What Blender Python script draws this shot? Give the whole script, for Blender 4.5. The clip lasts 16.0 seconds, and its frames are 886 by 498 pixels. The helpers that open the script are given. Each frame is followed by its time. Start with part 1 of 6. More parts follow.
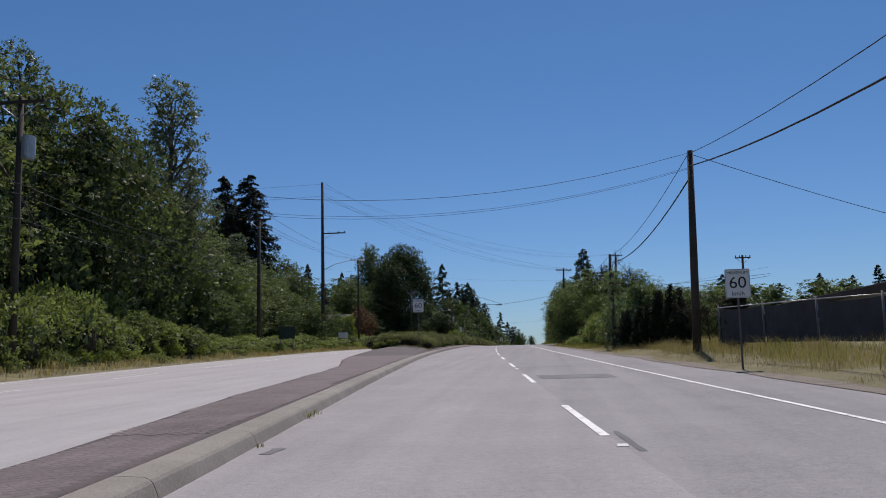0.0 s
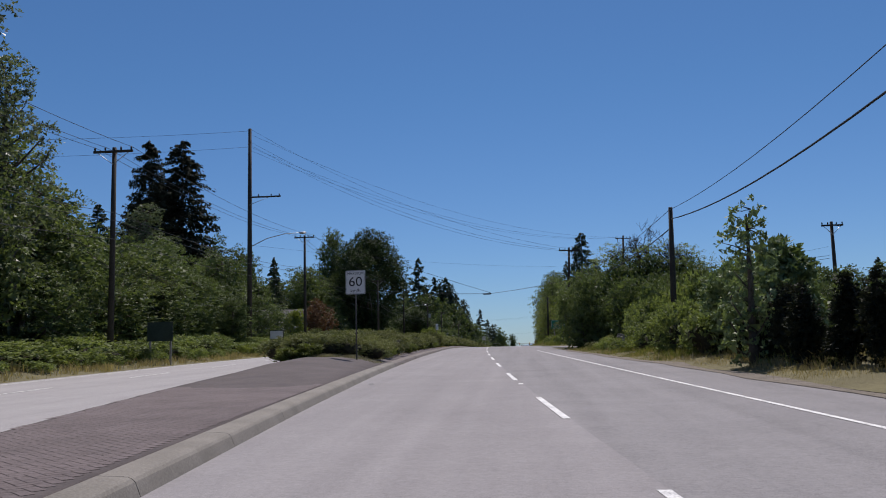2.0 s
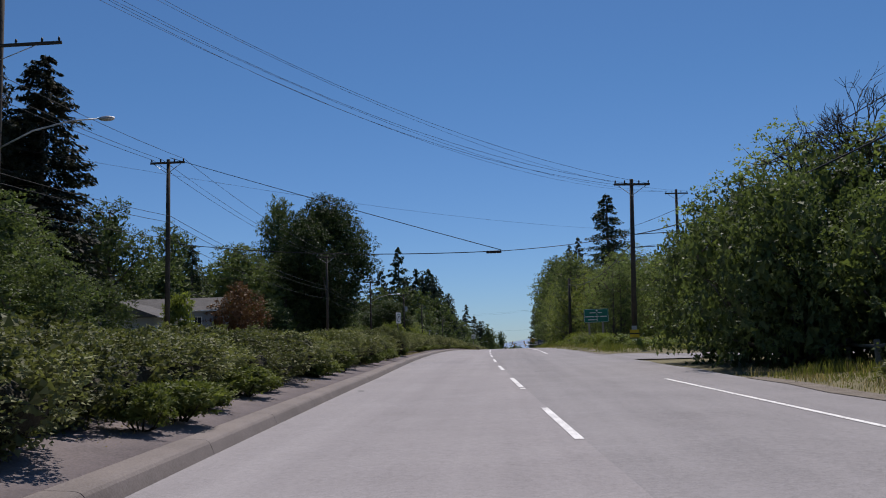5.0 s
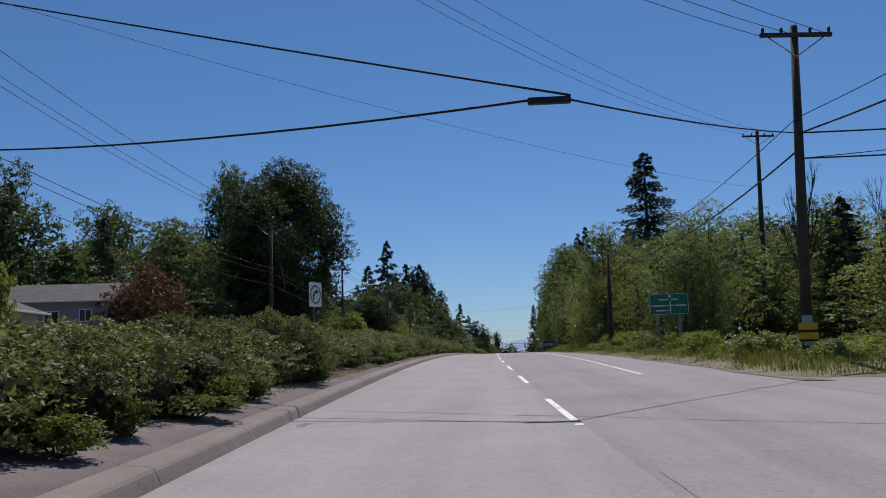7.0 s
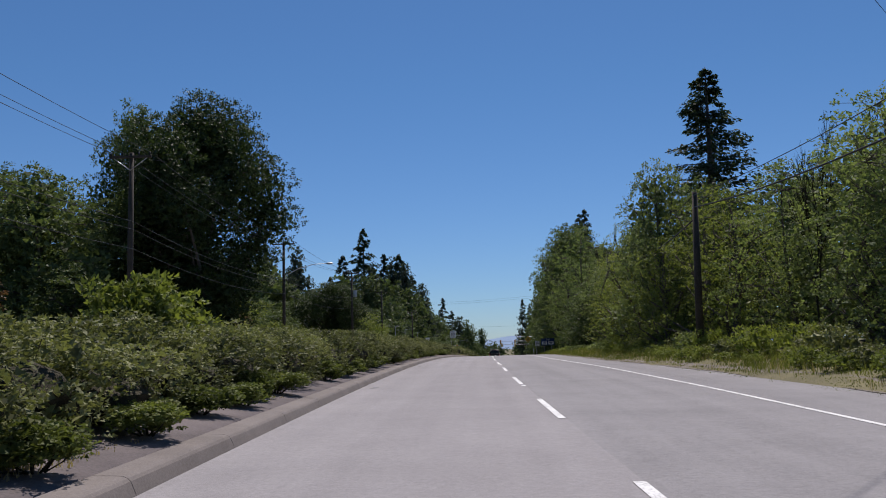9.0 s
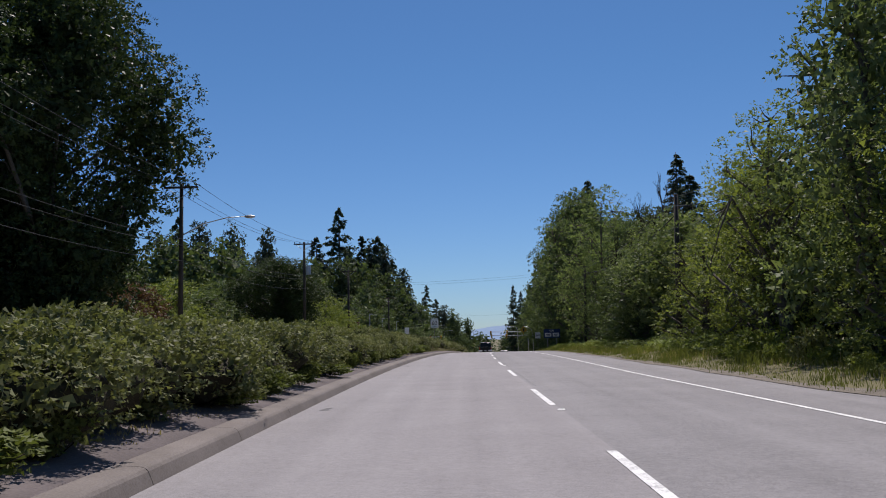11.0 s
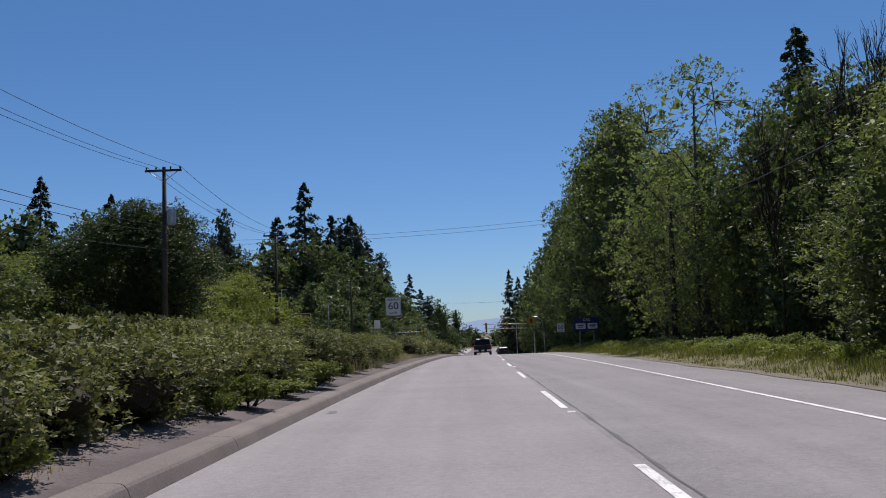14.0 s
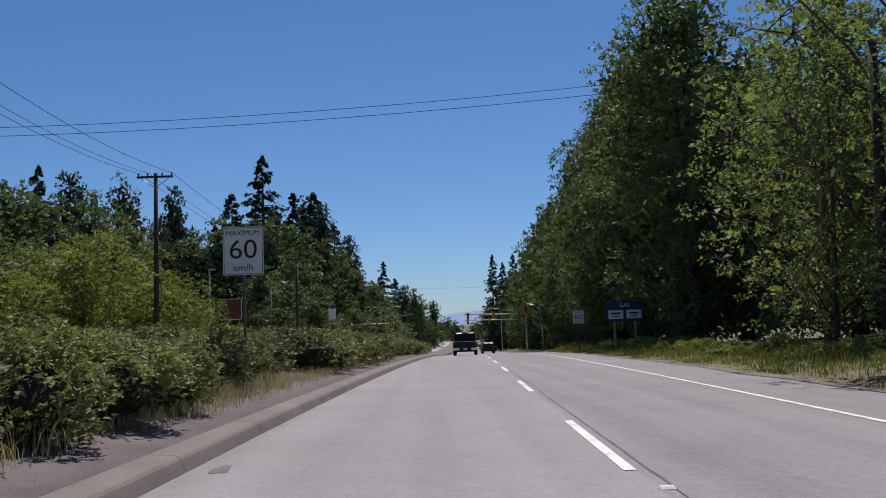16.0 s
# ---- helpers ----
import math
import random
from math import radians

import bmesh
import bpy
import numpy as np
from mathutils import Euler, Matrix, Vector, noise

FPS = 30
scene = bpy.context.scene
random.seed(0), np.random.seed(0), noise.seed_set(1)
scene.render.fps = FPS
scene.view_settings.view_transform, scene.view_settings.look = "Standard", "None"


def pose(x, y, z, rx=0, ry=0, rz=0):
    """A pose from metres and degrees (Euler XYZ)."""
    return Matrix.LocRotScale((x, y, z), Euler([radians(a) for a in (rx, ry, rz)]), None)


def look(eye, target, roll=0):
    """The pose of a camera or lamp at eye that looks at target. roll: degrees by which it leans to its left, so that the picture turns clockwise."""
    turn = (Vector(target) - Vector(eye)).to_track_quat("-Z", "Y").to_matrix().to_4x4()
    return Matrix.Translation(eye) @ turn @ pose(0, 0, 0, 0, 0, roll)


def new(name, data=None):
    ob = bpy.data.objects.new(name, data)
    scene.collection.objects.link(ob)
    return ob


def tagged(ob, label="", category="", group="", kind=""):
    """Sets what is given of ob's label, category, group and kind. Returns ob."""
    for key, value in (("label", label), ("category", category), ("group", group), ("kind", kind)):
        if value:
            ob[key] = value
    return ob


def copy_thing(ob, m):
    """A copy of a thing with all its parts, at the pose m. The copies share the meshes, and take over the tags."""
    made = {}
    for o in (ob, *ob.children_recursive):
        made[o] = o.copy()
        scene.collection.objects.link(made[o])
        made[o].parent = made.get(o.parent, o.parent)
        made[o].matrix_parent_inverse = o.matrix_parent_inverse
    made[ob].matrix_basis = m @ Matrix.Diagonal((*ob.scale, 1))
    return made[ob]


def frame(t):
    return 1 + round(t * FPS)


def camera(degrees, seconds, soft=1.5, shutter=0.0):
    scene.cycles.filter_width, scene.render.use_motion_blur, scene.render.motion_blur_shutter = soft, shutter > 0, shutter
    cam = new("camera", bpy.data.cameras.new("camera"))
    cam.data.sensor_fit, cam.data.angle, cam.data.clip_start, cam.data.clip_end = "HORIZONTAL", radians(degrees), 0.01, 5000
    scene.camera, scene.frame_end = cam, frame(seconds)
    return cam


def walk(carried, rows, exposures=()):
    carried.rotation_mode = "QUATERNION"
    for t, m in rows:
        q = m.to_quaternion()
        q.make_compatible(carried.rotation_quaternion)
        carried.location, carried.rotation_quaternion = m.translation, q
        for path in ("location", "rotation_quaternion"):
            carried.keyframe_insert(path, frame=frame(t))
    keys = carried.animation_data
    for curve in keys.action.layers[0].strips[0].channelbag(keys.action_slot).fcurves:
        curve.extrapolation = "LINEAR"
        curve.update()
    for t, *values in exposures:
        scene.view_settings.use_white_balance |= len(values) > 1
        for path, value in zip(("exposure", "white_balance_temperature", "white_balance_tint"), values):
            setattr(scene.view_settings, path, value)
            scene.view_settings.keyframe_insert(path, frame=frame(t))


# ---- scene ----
cam = camera(54.7, 16.0, 1.0)
METRES, EYE, TILT, LEAN, TURN = 215.0, 1.21, 2.5, 0.0, 6.3
ROWS = [
    (0.0, 0.0, 0.0, 0.0, 0.12, 4.72, 1.39),
    (0.5, 0.0005, 0.0319, -0.0004, -0.32, 4.68, 1.46),
    (1.0, 0.0012, 0.0633, -0.0009, -0.76, 4.44, 1.29),
    (1.5, 0.0021, 0.0947, -0.0014, -1.1, 4.58, 1.26),
    (2.0, 0.0032, 0.1257, -0.0019, -1.35, 4.57, 1.45),
    (2.5, 0.0044, 0.1571, -0.0023, -1.56, 4.54, 1.42),
    (3.0, 0.0058, 0.1884, -0.0029, -1.78, 4.48, 1.34),
    (3.5, 0.0072, 0.2198, -0.0036, -1.96, 4.36, 1.24),
    (4.0, 0.0088, 0.2513, -0.0042, -2.13, 4.5, 1.43),
    (6.5, 0.0177, 0.4054, -0.0083, -2.54, 4.17, 1.74),
    (7.0, 0.0196, 0.4368, -0.009, -2.8, 4.42, 1.6),
    (7.5, 0.0218, 0.4683, -0.0097, -3.22, 4.4, 1.14),
    (8.0, 0.0242, 0.5, -0.0104, -3.62, 4.12, 1.36),
    (8.5, 0.0269, 0.5321, -0.0112, -3.79, 4.13, 1.4),
    (9.0, 0.0296, 0.5638, -0.0121, -3.91, 4.16, 1.41),
    (11.5, 0.0441, 0.7203, -0.0171, -5.29, 3.25, 1.21),
    (12.0, 0.0475, 0.7519, -0.0183, -5.65, 3.08, 1.41),
    (12.5, 0.051, 0.7831, -0.0194, -5.77, 2.95, 1.63),
    (13.0, 0.0544, 0.814, -0.021, -5.63, 2.83, 1.63),
    (13.5, 0.058, 0.845, -0.0223, -5.46, 3.07, 1.83),
    (14.0, 0.0616, 0.8755, -0.0236, -5.74, 3.06, 2.0),
    (14.5, 0.0652, 0.9058, -0.025, -6.17, 2.85, 1.99),
    (15.0, 0.069, 0.936, -0.0265, -6.6, 2.48, 1.87),
    (15.5, 0.0731, 0.966, -0.028, -6.76, 2.62, 1.54),
    (16.0, 0.0776, 0.9959, -0.0295, -7.16, 2.53, 1.77),
]
walk(cam, [(t, pose(0, 0, EYE, TILT, LEAN, TURN) @ pose(METRES * x, METRES * y, METRES * z, 90 + pitch, roll, yaw)) for t, x, y, z, yaw, pitch, roll in ROWS], [(0.0, 0.04, 6500, 16.5), (6.5, 0.07, 6500, 16.5), (11.5, 0.15, 6500, 16.5), (16.0, 0.14, 6500, 16.5)])

# ---- world, sun, exposure ----
SUN_EL, SUN_AZ = 59.0, 7.0
world = bpy.data.worlds.new("sky")
scene.world = world
world.use_nodes = True
wn = world.node_tree.nodes
sky = wn.new("ShaderNodeTexSky")
sky.sky_type = "NISHITA"
sky.sun_disc = False
sky.sun_elevation, sky.sun_rotation = radians(SUN_EL), radians(SUN_AZ)
sky.air_density, sky.dust_density, sky.ozone_density, sky.altitude = 1.0, 0.25, 3.2, 600.0
wn["Background"].inputs["Strength"].default_value = 0.064
tint = wn.new("ShaderNodeMix")
tint.data_type, tint.blend_type = "RGBA", "MULTIPLY"
tint.inputs[0].default_value = 1.0
tint.inputs[7].default_value = (0.61, 0.905, 1.145, 1)
up = wn.new("ShaderNodeSeparateXYZ")
world.node_tree.links.new(wn.new("ShaderNodeTexCoord").outputs["Generated"], up.inputs[0])
grade = wn.new("ShaderNodeValToRGB")
grade.color_ramp.elements[0].position, grade.color_ramp.elements[1].position = 0.0, 0.30
grade.color_ramp.elements[0].color, grade.color_ramp.elements[1].color = (0.655, 0.875, 1.17, 1), (0.565, 0.90, 1.145, 1)
world.node_tree.links.new(up.outputs[2], grade.inputs[0])
world.node_tree.links.new(grade.outputs[0], tint.inputs[7])
world.node_tree.links.new(sky.outputs[0], tint.inputs[6])
world.node_tree.links.new(tint.outputs[2], wn["Background"].inputs["Color"])
sun = new("sun", bpy.data.lights.new("sun", "SUN"))
sun.data.energy, sun.data.angle, sun.data.color = 4.4, radians(0.53), (1.0, 0.95, 0.88)
sun_from = Vector((math.sin(radians(SUN_AZ)) * math.cos(radians(SUN_EL)), math.cos(radians(SUN_AZ)) * math.cos(radians(SUN_EL)), math.sin(radians(SUN_EL))))
sun.matrix_world = look(sun_from * 100, (0, 0, 0))


# ---- the road's line: every place is given as u (metres right of the driven line), y and height over the road ----
def road_x(y):
    if y > 240:
        return road_x(240) + (y - 240) * 0.0407
    return 5.586e-8 * y ** 3 + 2.4855e-4 * y * y - 0.08827 * y - 0.0564


def road_z(y):
    if y > 300:
        k = min(y - 300, 420)
        return road_z(300) - 0.036 * k + 0.036 * k * k / 840
    return -2.0563e-7 * y ** 3 - 1.5335e-5 * y * y + 0.026573 * y + 0.0523


def ramp(v, pts):
    if v <= pts[0][0]:
        return pts[0][1]
    for (a, p), (b, q) in zip(pts, pts[1:]):
        if v <= b:
            return p + (q - p) * (v - a) / (b - a)
    return pts[-1][1]


MEDIAN_LEFT = ((-40, -3.8), (7, -3.85), (15, -4.3), (25, -4.5), (30, -4.75), (34, -5.3), (38, -5.95), (46, -6.8), (55, -7.6), (66, -8.2), (92, -9.0), (900, -9.0))
KERB = ((-40, -2.22), (8, -2.26), (34, -2.58), (41, -2.67), (54, -2.71), (72, -2.62), (93, -2.46), (112, -2.59), (128, -2.65), (175, -2.69), (195, -2.63), (221, -2.46), (900, -2.5))


def median_left(y):
    return ramp(y, MEDIAN_LEFT)


def kerb_u(y):
    return ramp(y, KERB)


def verge(u, y=100.0):
    """Height of the open ground over the road, from side to side."""
    if u > 0:
        h = ramp(u, ((6.7, -0.06), (7.6, 0.0), (9, 0.22), (12, 0.35), (40, 0.4)))
        return ramp(y, ((84, h), (90, -0.06), (111, -0.06), (117, h))) if u > 6.7 else h
    return ramp(-u, ((15.3, -0.06), (16.5, 0.05), (18.5, 0.35), (23, 0.9), (40, 1.3)))


def W(u, y, h=0.0):
    return Vector((road_x(y) + u, y, road_z(y) + h))


def on_ground(u, y, h=0.0):
    return W(u, y, verge(u, y) + h)


# ---- materials ----
def material(name):
    m = bpy.data.materials.new(name)
    m.use_nodes = True
    t = m.node_tree
    return m, t, t.nodes["Principled BSDF"]


def node(t, kind, **inputs):
    n = t.nodes.new("ShaderNode" + kind)
    for k, v in inputs.items():
        n.inputs[k.replace("_", " ")].default_value = v
    return n


def surface(name, dark, light, big=0.6, fine=40.0, rough=0.85, bump=0.15, metal=0.0, depth=0.01, spec=0.3, low=0.35, high=0.65):
    """A surface that varies at two scales between two colours, with fine relief."""
    m, t, b = material(name)
    geo = t.nodes.new("ShaderNodeNewGeometry")
    n1 = node(t, "TexNoise", Scale=big, Detail=6.0, Roughness=0.65)
    n2 = node(t, "TexNoise", Scale=fine, Detail=4.0, Roughness=0.6)
    t.links.new(geo.outputs["Position"], n1.inputs["Vector"])
    t.links.new(geo.outputs["Position"], n2.inputs["Vector"])
    mixf = t.nodes.new("ShaderNodeMath")
    mixf.operation = "MULTIPLY_ADD"
    mixf.inputs[1].default_value = 0.5
    t.links.new(n2.outputs[0], mixf.inputs[0])
    half = t.nodes.new("ShaderNodeMath")
    half.operation = "MULTIPLY"
    half.inputs[1].default_value = 0.5
    t.links.new(n1.outputs[0], half.inputs[0])
    t.links.new(half.outputs[0], mixf.inputs[2])
    cr = t.nodes.new("ShaderNodeValToRGB")
    cr.color_ramp.elements[0].position, cr.color_ramp.elements[1].position = low, high
    cr.color_ramp.elements[0].color, cr.color_ramp.elements[1].color = (*dark, 1), (*light, 1)
    t.links.new(mixf.outputs[0], cr.inputs[0])
    t.links.new(cr.outputs[0], b.inputs["Base Color"])
    b.inputs["Roughness"].default_value, b.inputs["Metallic"].default_value = rough, metal
    b.inputs["Specular IOR Level"].default_value = spec
    if bump:
        bp = node(t, "Bump", Strength=bump, Distance=depth)
        t.links.new(n2.outputs[0], bp.inputs["Height"])
        t.links.new(bp.outputs[0], b.inputs["Normal"])
    return m


def foliage(name, dark, light, gloss=0.45, through_light=0.3):
    m, t, b = material(name)
    geo = t.nodes.new("ShaderNodeNewGeometry")
    info = t.nodes.new("ShaderNodeObjectInfo")
    n1 = node(t, "TexNoise", Scale=0.7, Detail=4.0, Roughness=0.62)
    t.links.new(geo.outputs["Position"], n1.inputs["Vector"])
    add = t.nodes.new("ShaderNodeMath")
    add.operation = "MULTIPLY_ADD"
    add.inputs[1].default_value = 0.24
    t.links.new(geo.outputs["Random Per Island"], add.inputs[0])
    sc = t.nodes.new("ShaderNodeMath")
    sc.operation = "MULTIPLY_ADD"
    sc.inputs[1].default_value, sc.inputs[2].default_value = 0.9, -0.2
    t.links.new(n1.outputs[0], sc.inputs[0])
    ob = t.nodes.new("ShaderNodeMath")
    ob.operation = "MULTIPLY_ADD"
    ob.inputs[1].default_value = 0.2
    t.links.new(info.outputs["Random"], ob.inputs[0])
    t.links.new(sc.outputs[0], ob.inputs[2])
    t.links.new(ob.outputs[0], add.inputs[2])
    cr = t.nodes.new("ShaderNodeValToRGB")
    cr.color_ramp.elements[0].color, cr.color_ramp.elements[1].color = (*dark, 1), (*light, 1)
    cr.color_ramp.elements[0].position, cr.color_ramp.elements[1].position = 0.2, 0.8
    t.links.new(add.outputs[0], cr.inputs[0])
    t.links.new(cr.outputs[0], b.inputs["Base Color"])
    b.inputs["Roughness"].default_value = gloss
    b.inputs["Specular IOR Level"].default_value = 0.1
    tr = t.nodes.new("ShaderNodeBsdfTranslucent")
    warm = t.nodes.new("ShaderNodeMix")
    warm.data_type = "RGBA"
    warm.blend_type = "MULTIPLY"
    warm.inputs[0].default_value = 1.0
    warm.inputs[7].default_value = (1.35, 1.45, 0.7, 1)
    t.links.new(cr.outputs[0], warm.inputs[6])
    t.links.new(warm.outputs[2], tr.inputs[0])
    mx = t.nodes.new("ShaderNodeMixShader")
    mx.inputs[0].default_value = through_light
    t.links.new(b.outputs[0], mx.inputs[1])
    t.links.new(tr.outputs[0], mx.inputs[2])
    t.links.new(mx.outputs[0], t.nodes["Material Output"].inputs[0])
    return m


def asphalt(name, dark, light, speck=0.06):
    """Worn asphalt: cloudy patches, wheel streaks along the road, pale and dark chips, relief."""
    m, t, b = material(name)
    geo = t.nodes.new("ShaderNodeNewGeometry")
    stretch = t.nodes.new("ShaderNodeMapping")
    stretch.inputs["Scale"].default_value = (1.6, 0.03, 1.0)
    t.links.new(geo.outputs["Position"], stretch.inputs["Vector"])
    cloud = node(t, "TexNoise", Scale=0.5, Detail=7.0, Roughness=0.7)
    streak = node(t, "TexNoise", Scale=1.0, Detail=3.0, Roughness=0.5)
    chips = node(t, "TexNoise", Scale=70.0, Detail=2.0, Roughness=0.8)
    coarse = node(t, "TexNoise", Scale=14.0, Detail=4.0, Roughness=0.75)
    t.links.new(geo.outputs["Position"], cloud.inputs["Vector"])
    t.links.new(stretch.outputs[0], streak.inputs["Vector"])
    t.links.new(geo.outputs["Position"], chips.inputs["Vector"])
    t.links.new(geo.outputs["Position"], coarse.inputs["Vector"])
    total = None
    for n, w in ((cloud, 0.30), (streak, 0.30), (chips, 0.65), (coarse, 0.40)):
        k = t.nodes.new("ShaderNodeMath")
        k.operation = "MULTIPLY_ADD"
        k.inputs[1].default_value = w
        k.inputs[2].default_value = -0.5 * w
        t.links.new(n.outputs[0], k.inputs[0])
        if total:
            t.links.new(total.outputs[0], k.inputs[2])
            sub = t.nodes.new("ShaderNodeMath")
            sub.operation = "SUBTRACT"
            sub.inputs[1].default_value = 0.5 * w
            t.links.new(k.outputs[0], sub.inputs[0])
            k = sub
        total = k
    cr = t.nodes.new("ShaderNodeMapRange")
    cr.inputs["From Min"].default_value, cr.inputs["From Max"].default_value = -0.25, 0.25
    t.links.new(total.outputs[0], cr.inputs[0])
    mx = t.nodes.new("ShaderNodeMix")
    mx.data_type = "RGBA"
    mx.inputs[6].default_value, mx.inputs[7].default_value = (*dark, 1), (*light, 1)
    t.links.new(cr.outputs[0], mx.inputs[0])
    t.links.new(mx.outputs[2], b.inputs["Base Color"])
    b.inputs["Roughness"].default_value = 0.92
    b.inputs["Specular IOR Level"].default_value = 0.25
    bp = node(t, "Bump", Strength=0.5, Distance=0.008)
    t.links.new(chips.outputs[0], bp.inputs["Height"])
    t.links.new(bp.outputs[0], b.inputs["Normal"])
    return m


ASPHALT = asphalt("asphalt", (0.165, 0.155, 0.158), (0.355, 0.338, 0.340))
ASPHALT_OLD = asphalt("asphalt_lane", (0.130, 0.125, 0.128), (0.325, 0.312, 0.315))
ASPHALT_PALE = asphalt("asphalt_pale", (0.235, 0.225, 0.225), (0.41, 0.395, 0.395))
TAR = surface("tar", (0.05, 0.05, 0.055), (0.11, 0.11, 0.115), 2, 60, 0.7, 0.2)
PATCH = surface("asphalt_patch", (0.10, 0.098, 0.10), (0.20, 0.196, 0.197), 1.5, 50, 0.9, 0.4)
CONCRETE = surface("kerb_concrete", (0.15, 0.138, 0.118), (0.27, 0.25, 0.222), 0.8, 45, 0.9, 0.3)
PAVER = surface("stamped_concrete", (0.066, 0.055, 0.054), (0.122, 0.102, 0.100), 0.9, 30, 0.9, 0.4)
MEDIAN_GREY = surface("median_asphalt", (0.098, 0.083, 0.081), (0.186, 0.156, 0.153), 1.2, 34, 0.9, 0.4)
CONCRETE_GREY = surface("kerb_concrete_grey", (0.126, 0.109, 0.099), (0.226, 0.198, 0.182), 0.8, 45, 0.9, 0.3)
PAINT = surface("road_paint", (0.33, 0.325, 0.325), (0.72, 0.72, 0.70), 3, 40, 0.7, 0.2, low=0.38, high=0.52)
GRASSY = surface("verge_soil", (0.088, 0.080, 0.041), (0.190, 0.168, 0.086), 0.5, 12, 0.95, 0.6, depth=0.05)
GRAVEL = surface("gravel", (0.105, 0.090, 0.072), (0.235, 0.205, 0.17), 2, 30, 0.95, 0.8, depth=0.03)
WOOD_POLE = surface("pole_wood", (0.030, 0.026, 0.022), (0.075, 0.063, 0.05), 1.2, 25, 0.9, 0.4)
BARK = surface("bark", (0.05, 0.042, 0.035), (0.14, 0.12, 0.10), 1.0, 14, 0.95, 0.6, depth=0.03)
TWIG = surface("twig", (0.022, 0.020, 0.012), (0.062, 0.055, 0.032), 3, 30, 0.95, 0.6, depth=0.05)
GALV = surface("galvanised_steel", (0.32, 0.33, 0.34), (0.48, 0.49, 0.50), 4, 60, 0.5, 0.1, metal=0.7)
SIGN_WHITE = surface("sign_white", (0.62, 0.62, 0.60), (0.74, 0.74, 0.72), 3, 50, 0.45, 0.0)
SIGN_BLACK = surface("sign_black", (0.015, 0.015, 0.016), (0.03, 0.03, 0.03), 5, 50, 0.5, 0.0)
SIGN_GREEN = surface("sign_green", (0.01, 0.13, 0.085), (0.02, 0.18, 0.12), 2, 50, 0.45, 0.0)
SIGN_RING = surface("sign_ring", (0.02, 0.16, 0.14), (0.03, 0.20, 0.17), 2, 50, 0.45, 0.0)
SIGN_BLUE = surface("sign_blue", (0.014, 0.035, 0.11), (0.02, 0.045, 0.14), 2, 50, 0.45, 0.0)
YELLOW = surface("yellow_band", (0.55, 0.36, 0.02), (0.72, 0.48, 0.03), 4, 50, 0.5, 0.0)
WIRE = surface("wire", (0.012, 0.012, 0.013), (0.03, 0.03, 0.03), 3, 40, 0.6, 0.0)

LEAF_ALDER = foliage("leaf_alder", (0.044, 0.060, 0.030), (0.262, 0.312, 0.134), 0.55, 0.3)
LEAF_POPLAR = foliage("leaf_poplar", (0.050, 0.066, 0.046), (0.190, 0.220, 0.150), 0.4, 0.32)
LEAF_MAPLE = foliage("leaf_maple", (0.022, 0.036, 0.016), (0.098, 0.135, 0.050), 0.5, 0.2)
LEAF_DARK = foliage("leaf_dark", (0.034, 0.050, 0.027), (0.165, 0.208, 0.086), 0.55, 0.28)
LEAF_BRIGHT = foliage("leaf_bright", (0.075, 0.098, 0.026), (0.290, 0.325, 0.090), 0.55, 0.34)
LEAF_RED = foliage("leaf_red", (0.055, 0.028, 0.018), (0.185, 0.100, 0.058), 0.5, 0.2)
LEAF_ROSE = foliage("leaf_rose", (0.036, 0.043, 0.022), (0.305, 0.320, 0.142), 0.6, 0.22)
LEAF_LOW = foliage("leaf_low", (0.042, 0.056, 0.018), (0.225, 0.258, 0.076), 0.6, 0.28)
# trees on the rise: bluish distance haze is mixed into this leaf colour
LEAF_HAZED = foliage("leaf_hazed", (0.029, 0.041, 0.036), (0.080, 0.100, 0.079), 0.6, 0.25)
LEAF_BRAMBLE = foliage("leaf_bramble", (0.055, 0.074, 0.034), (0.290, 0.340, 0.128), 0.6, 0.32)
LEAF_OPEN = foliage("leaf_open", (0.072, 0.098, 0.045), (0.255, 0.305, 0.130), 0.6, 0.4)
LEAF_SAPLING = foliage("leaf_sapling", (0.085, 0.120, 0.055), (0.300, 0.370, 0.185), 0.5, 0.16)
NEEDLE = foliage("needle", (0.018, 0.031, 0.021), (0.078, 0.105, 0.062), 0.6, 0.2)
CEDAR = foliage("cedar", (0.013, 0.017, 0.011), (0.050, 0.056, 0.036), 0.7, 0.1)
DRY_PALE = foliage("pale_dry_grass", (0.22, 0.195, 0.140), (0.50, 0.45, 0.33), 0.6, 0.2)
DRY = foliage("dry_grass", (0.215, 0.170, 0.095), (0.52, 0.420, 0.250), 0.6, 0.25)
GREENGRASS = foliage("green_grass", (0.065, 0.080, 0.024), (0.215, 0.225, 0.072), 0.6, 0.35)


# ---- mesh helpers ----
def mesh_of(name, verts, faces, mats):
    me = bpy.data.meshes.new(name)
    me.from_pydata(verts, [], faces)
    for m in mats if isinstance(mats, (list, tuple)) else [mats]:
        me.materials.append(m)
    me.update()
    return me


def part(name, bm, mat, parent, label=""):
    """Links a bmesh as one mesh object under a thing or a part."""
    me = bpy.data.meshes.new(name)
    bm.to_mesh(me)
    bm.free()
    me.materials.append(mat)
    ob = new(name, me)
    ob.parent = parent
    if label:
        ob["label"] = label
    return ob


def part_mesh(name, me, parent, label=""):
    ob = new(name, me)
    ob.parent = parent
    if label:
        ob["label"] = label
    return ob


def thing(name, at, label, category, group="", turn=0.0, kind=""):
    ob = new(name)
    ob.empty_display_size = 0.2
    ob.matrix_basis = Matrix.Translation(at) @ Matrix.Rotation(turn, 4, "Z")
    return tagged(ob, label, category, group, kind)


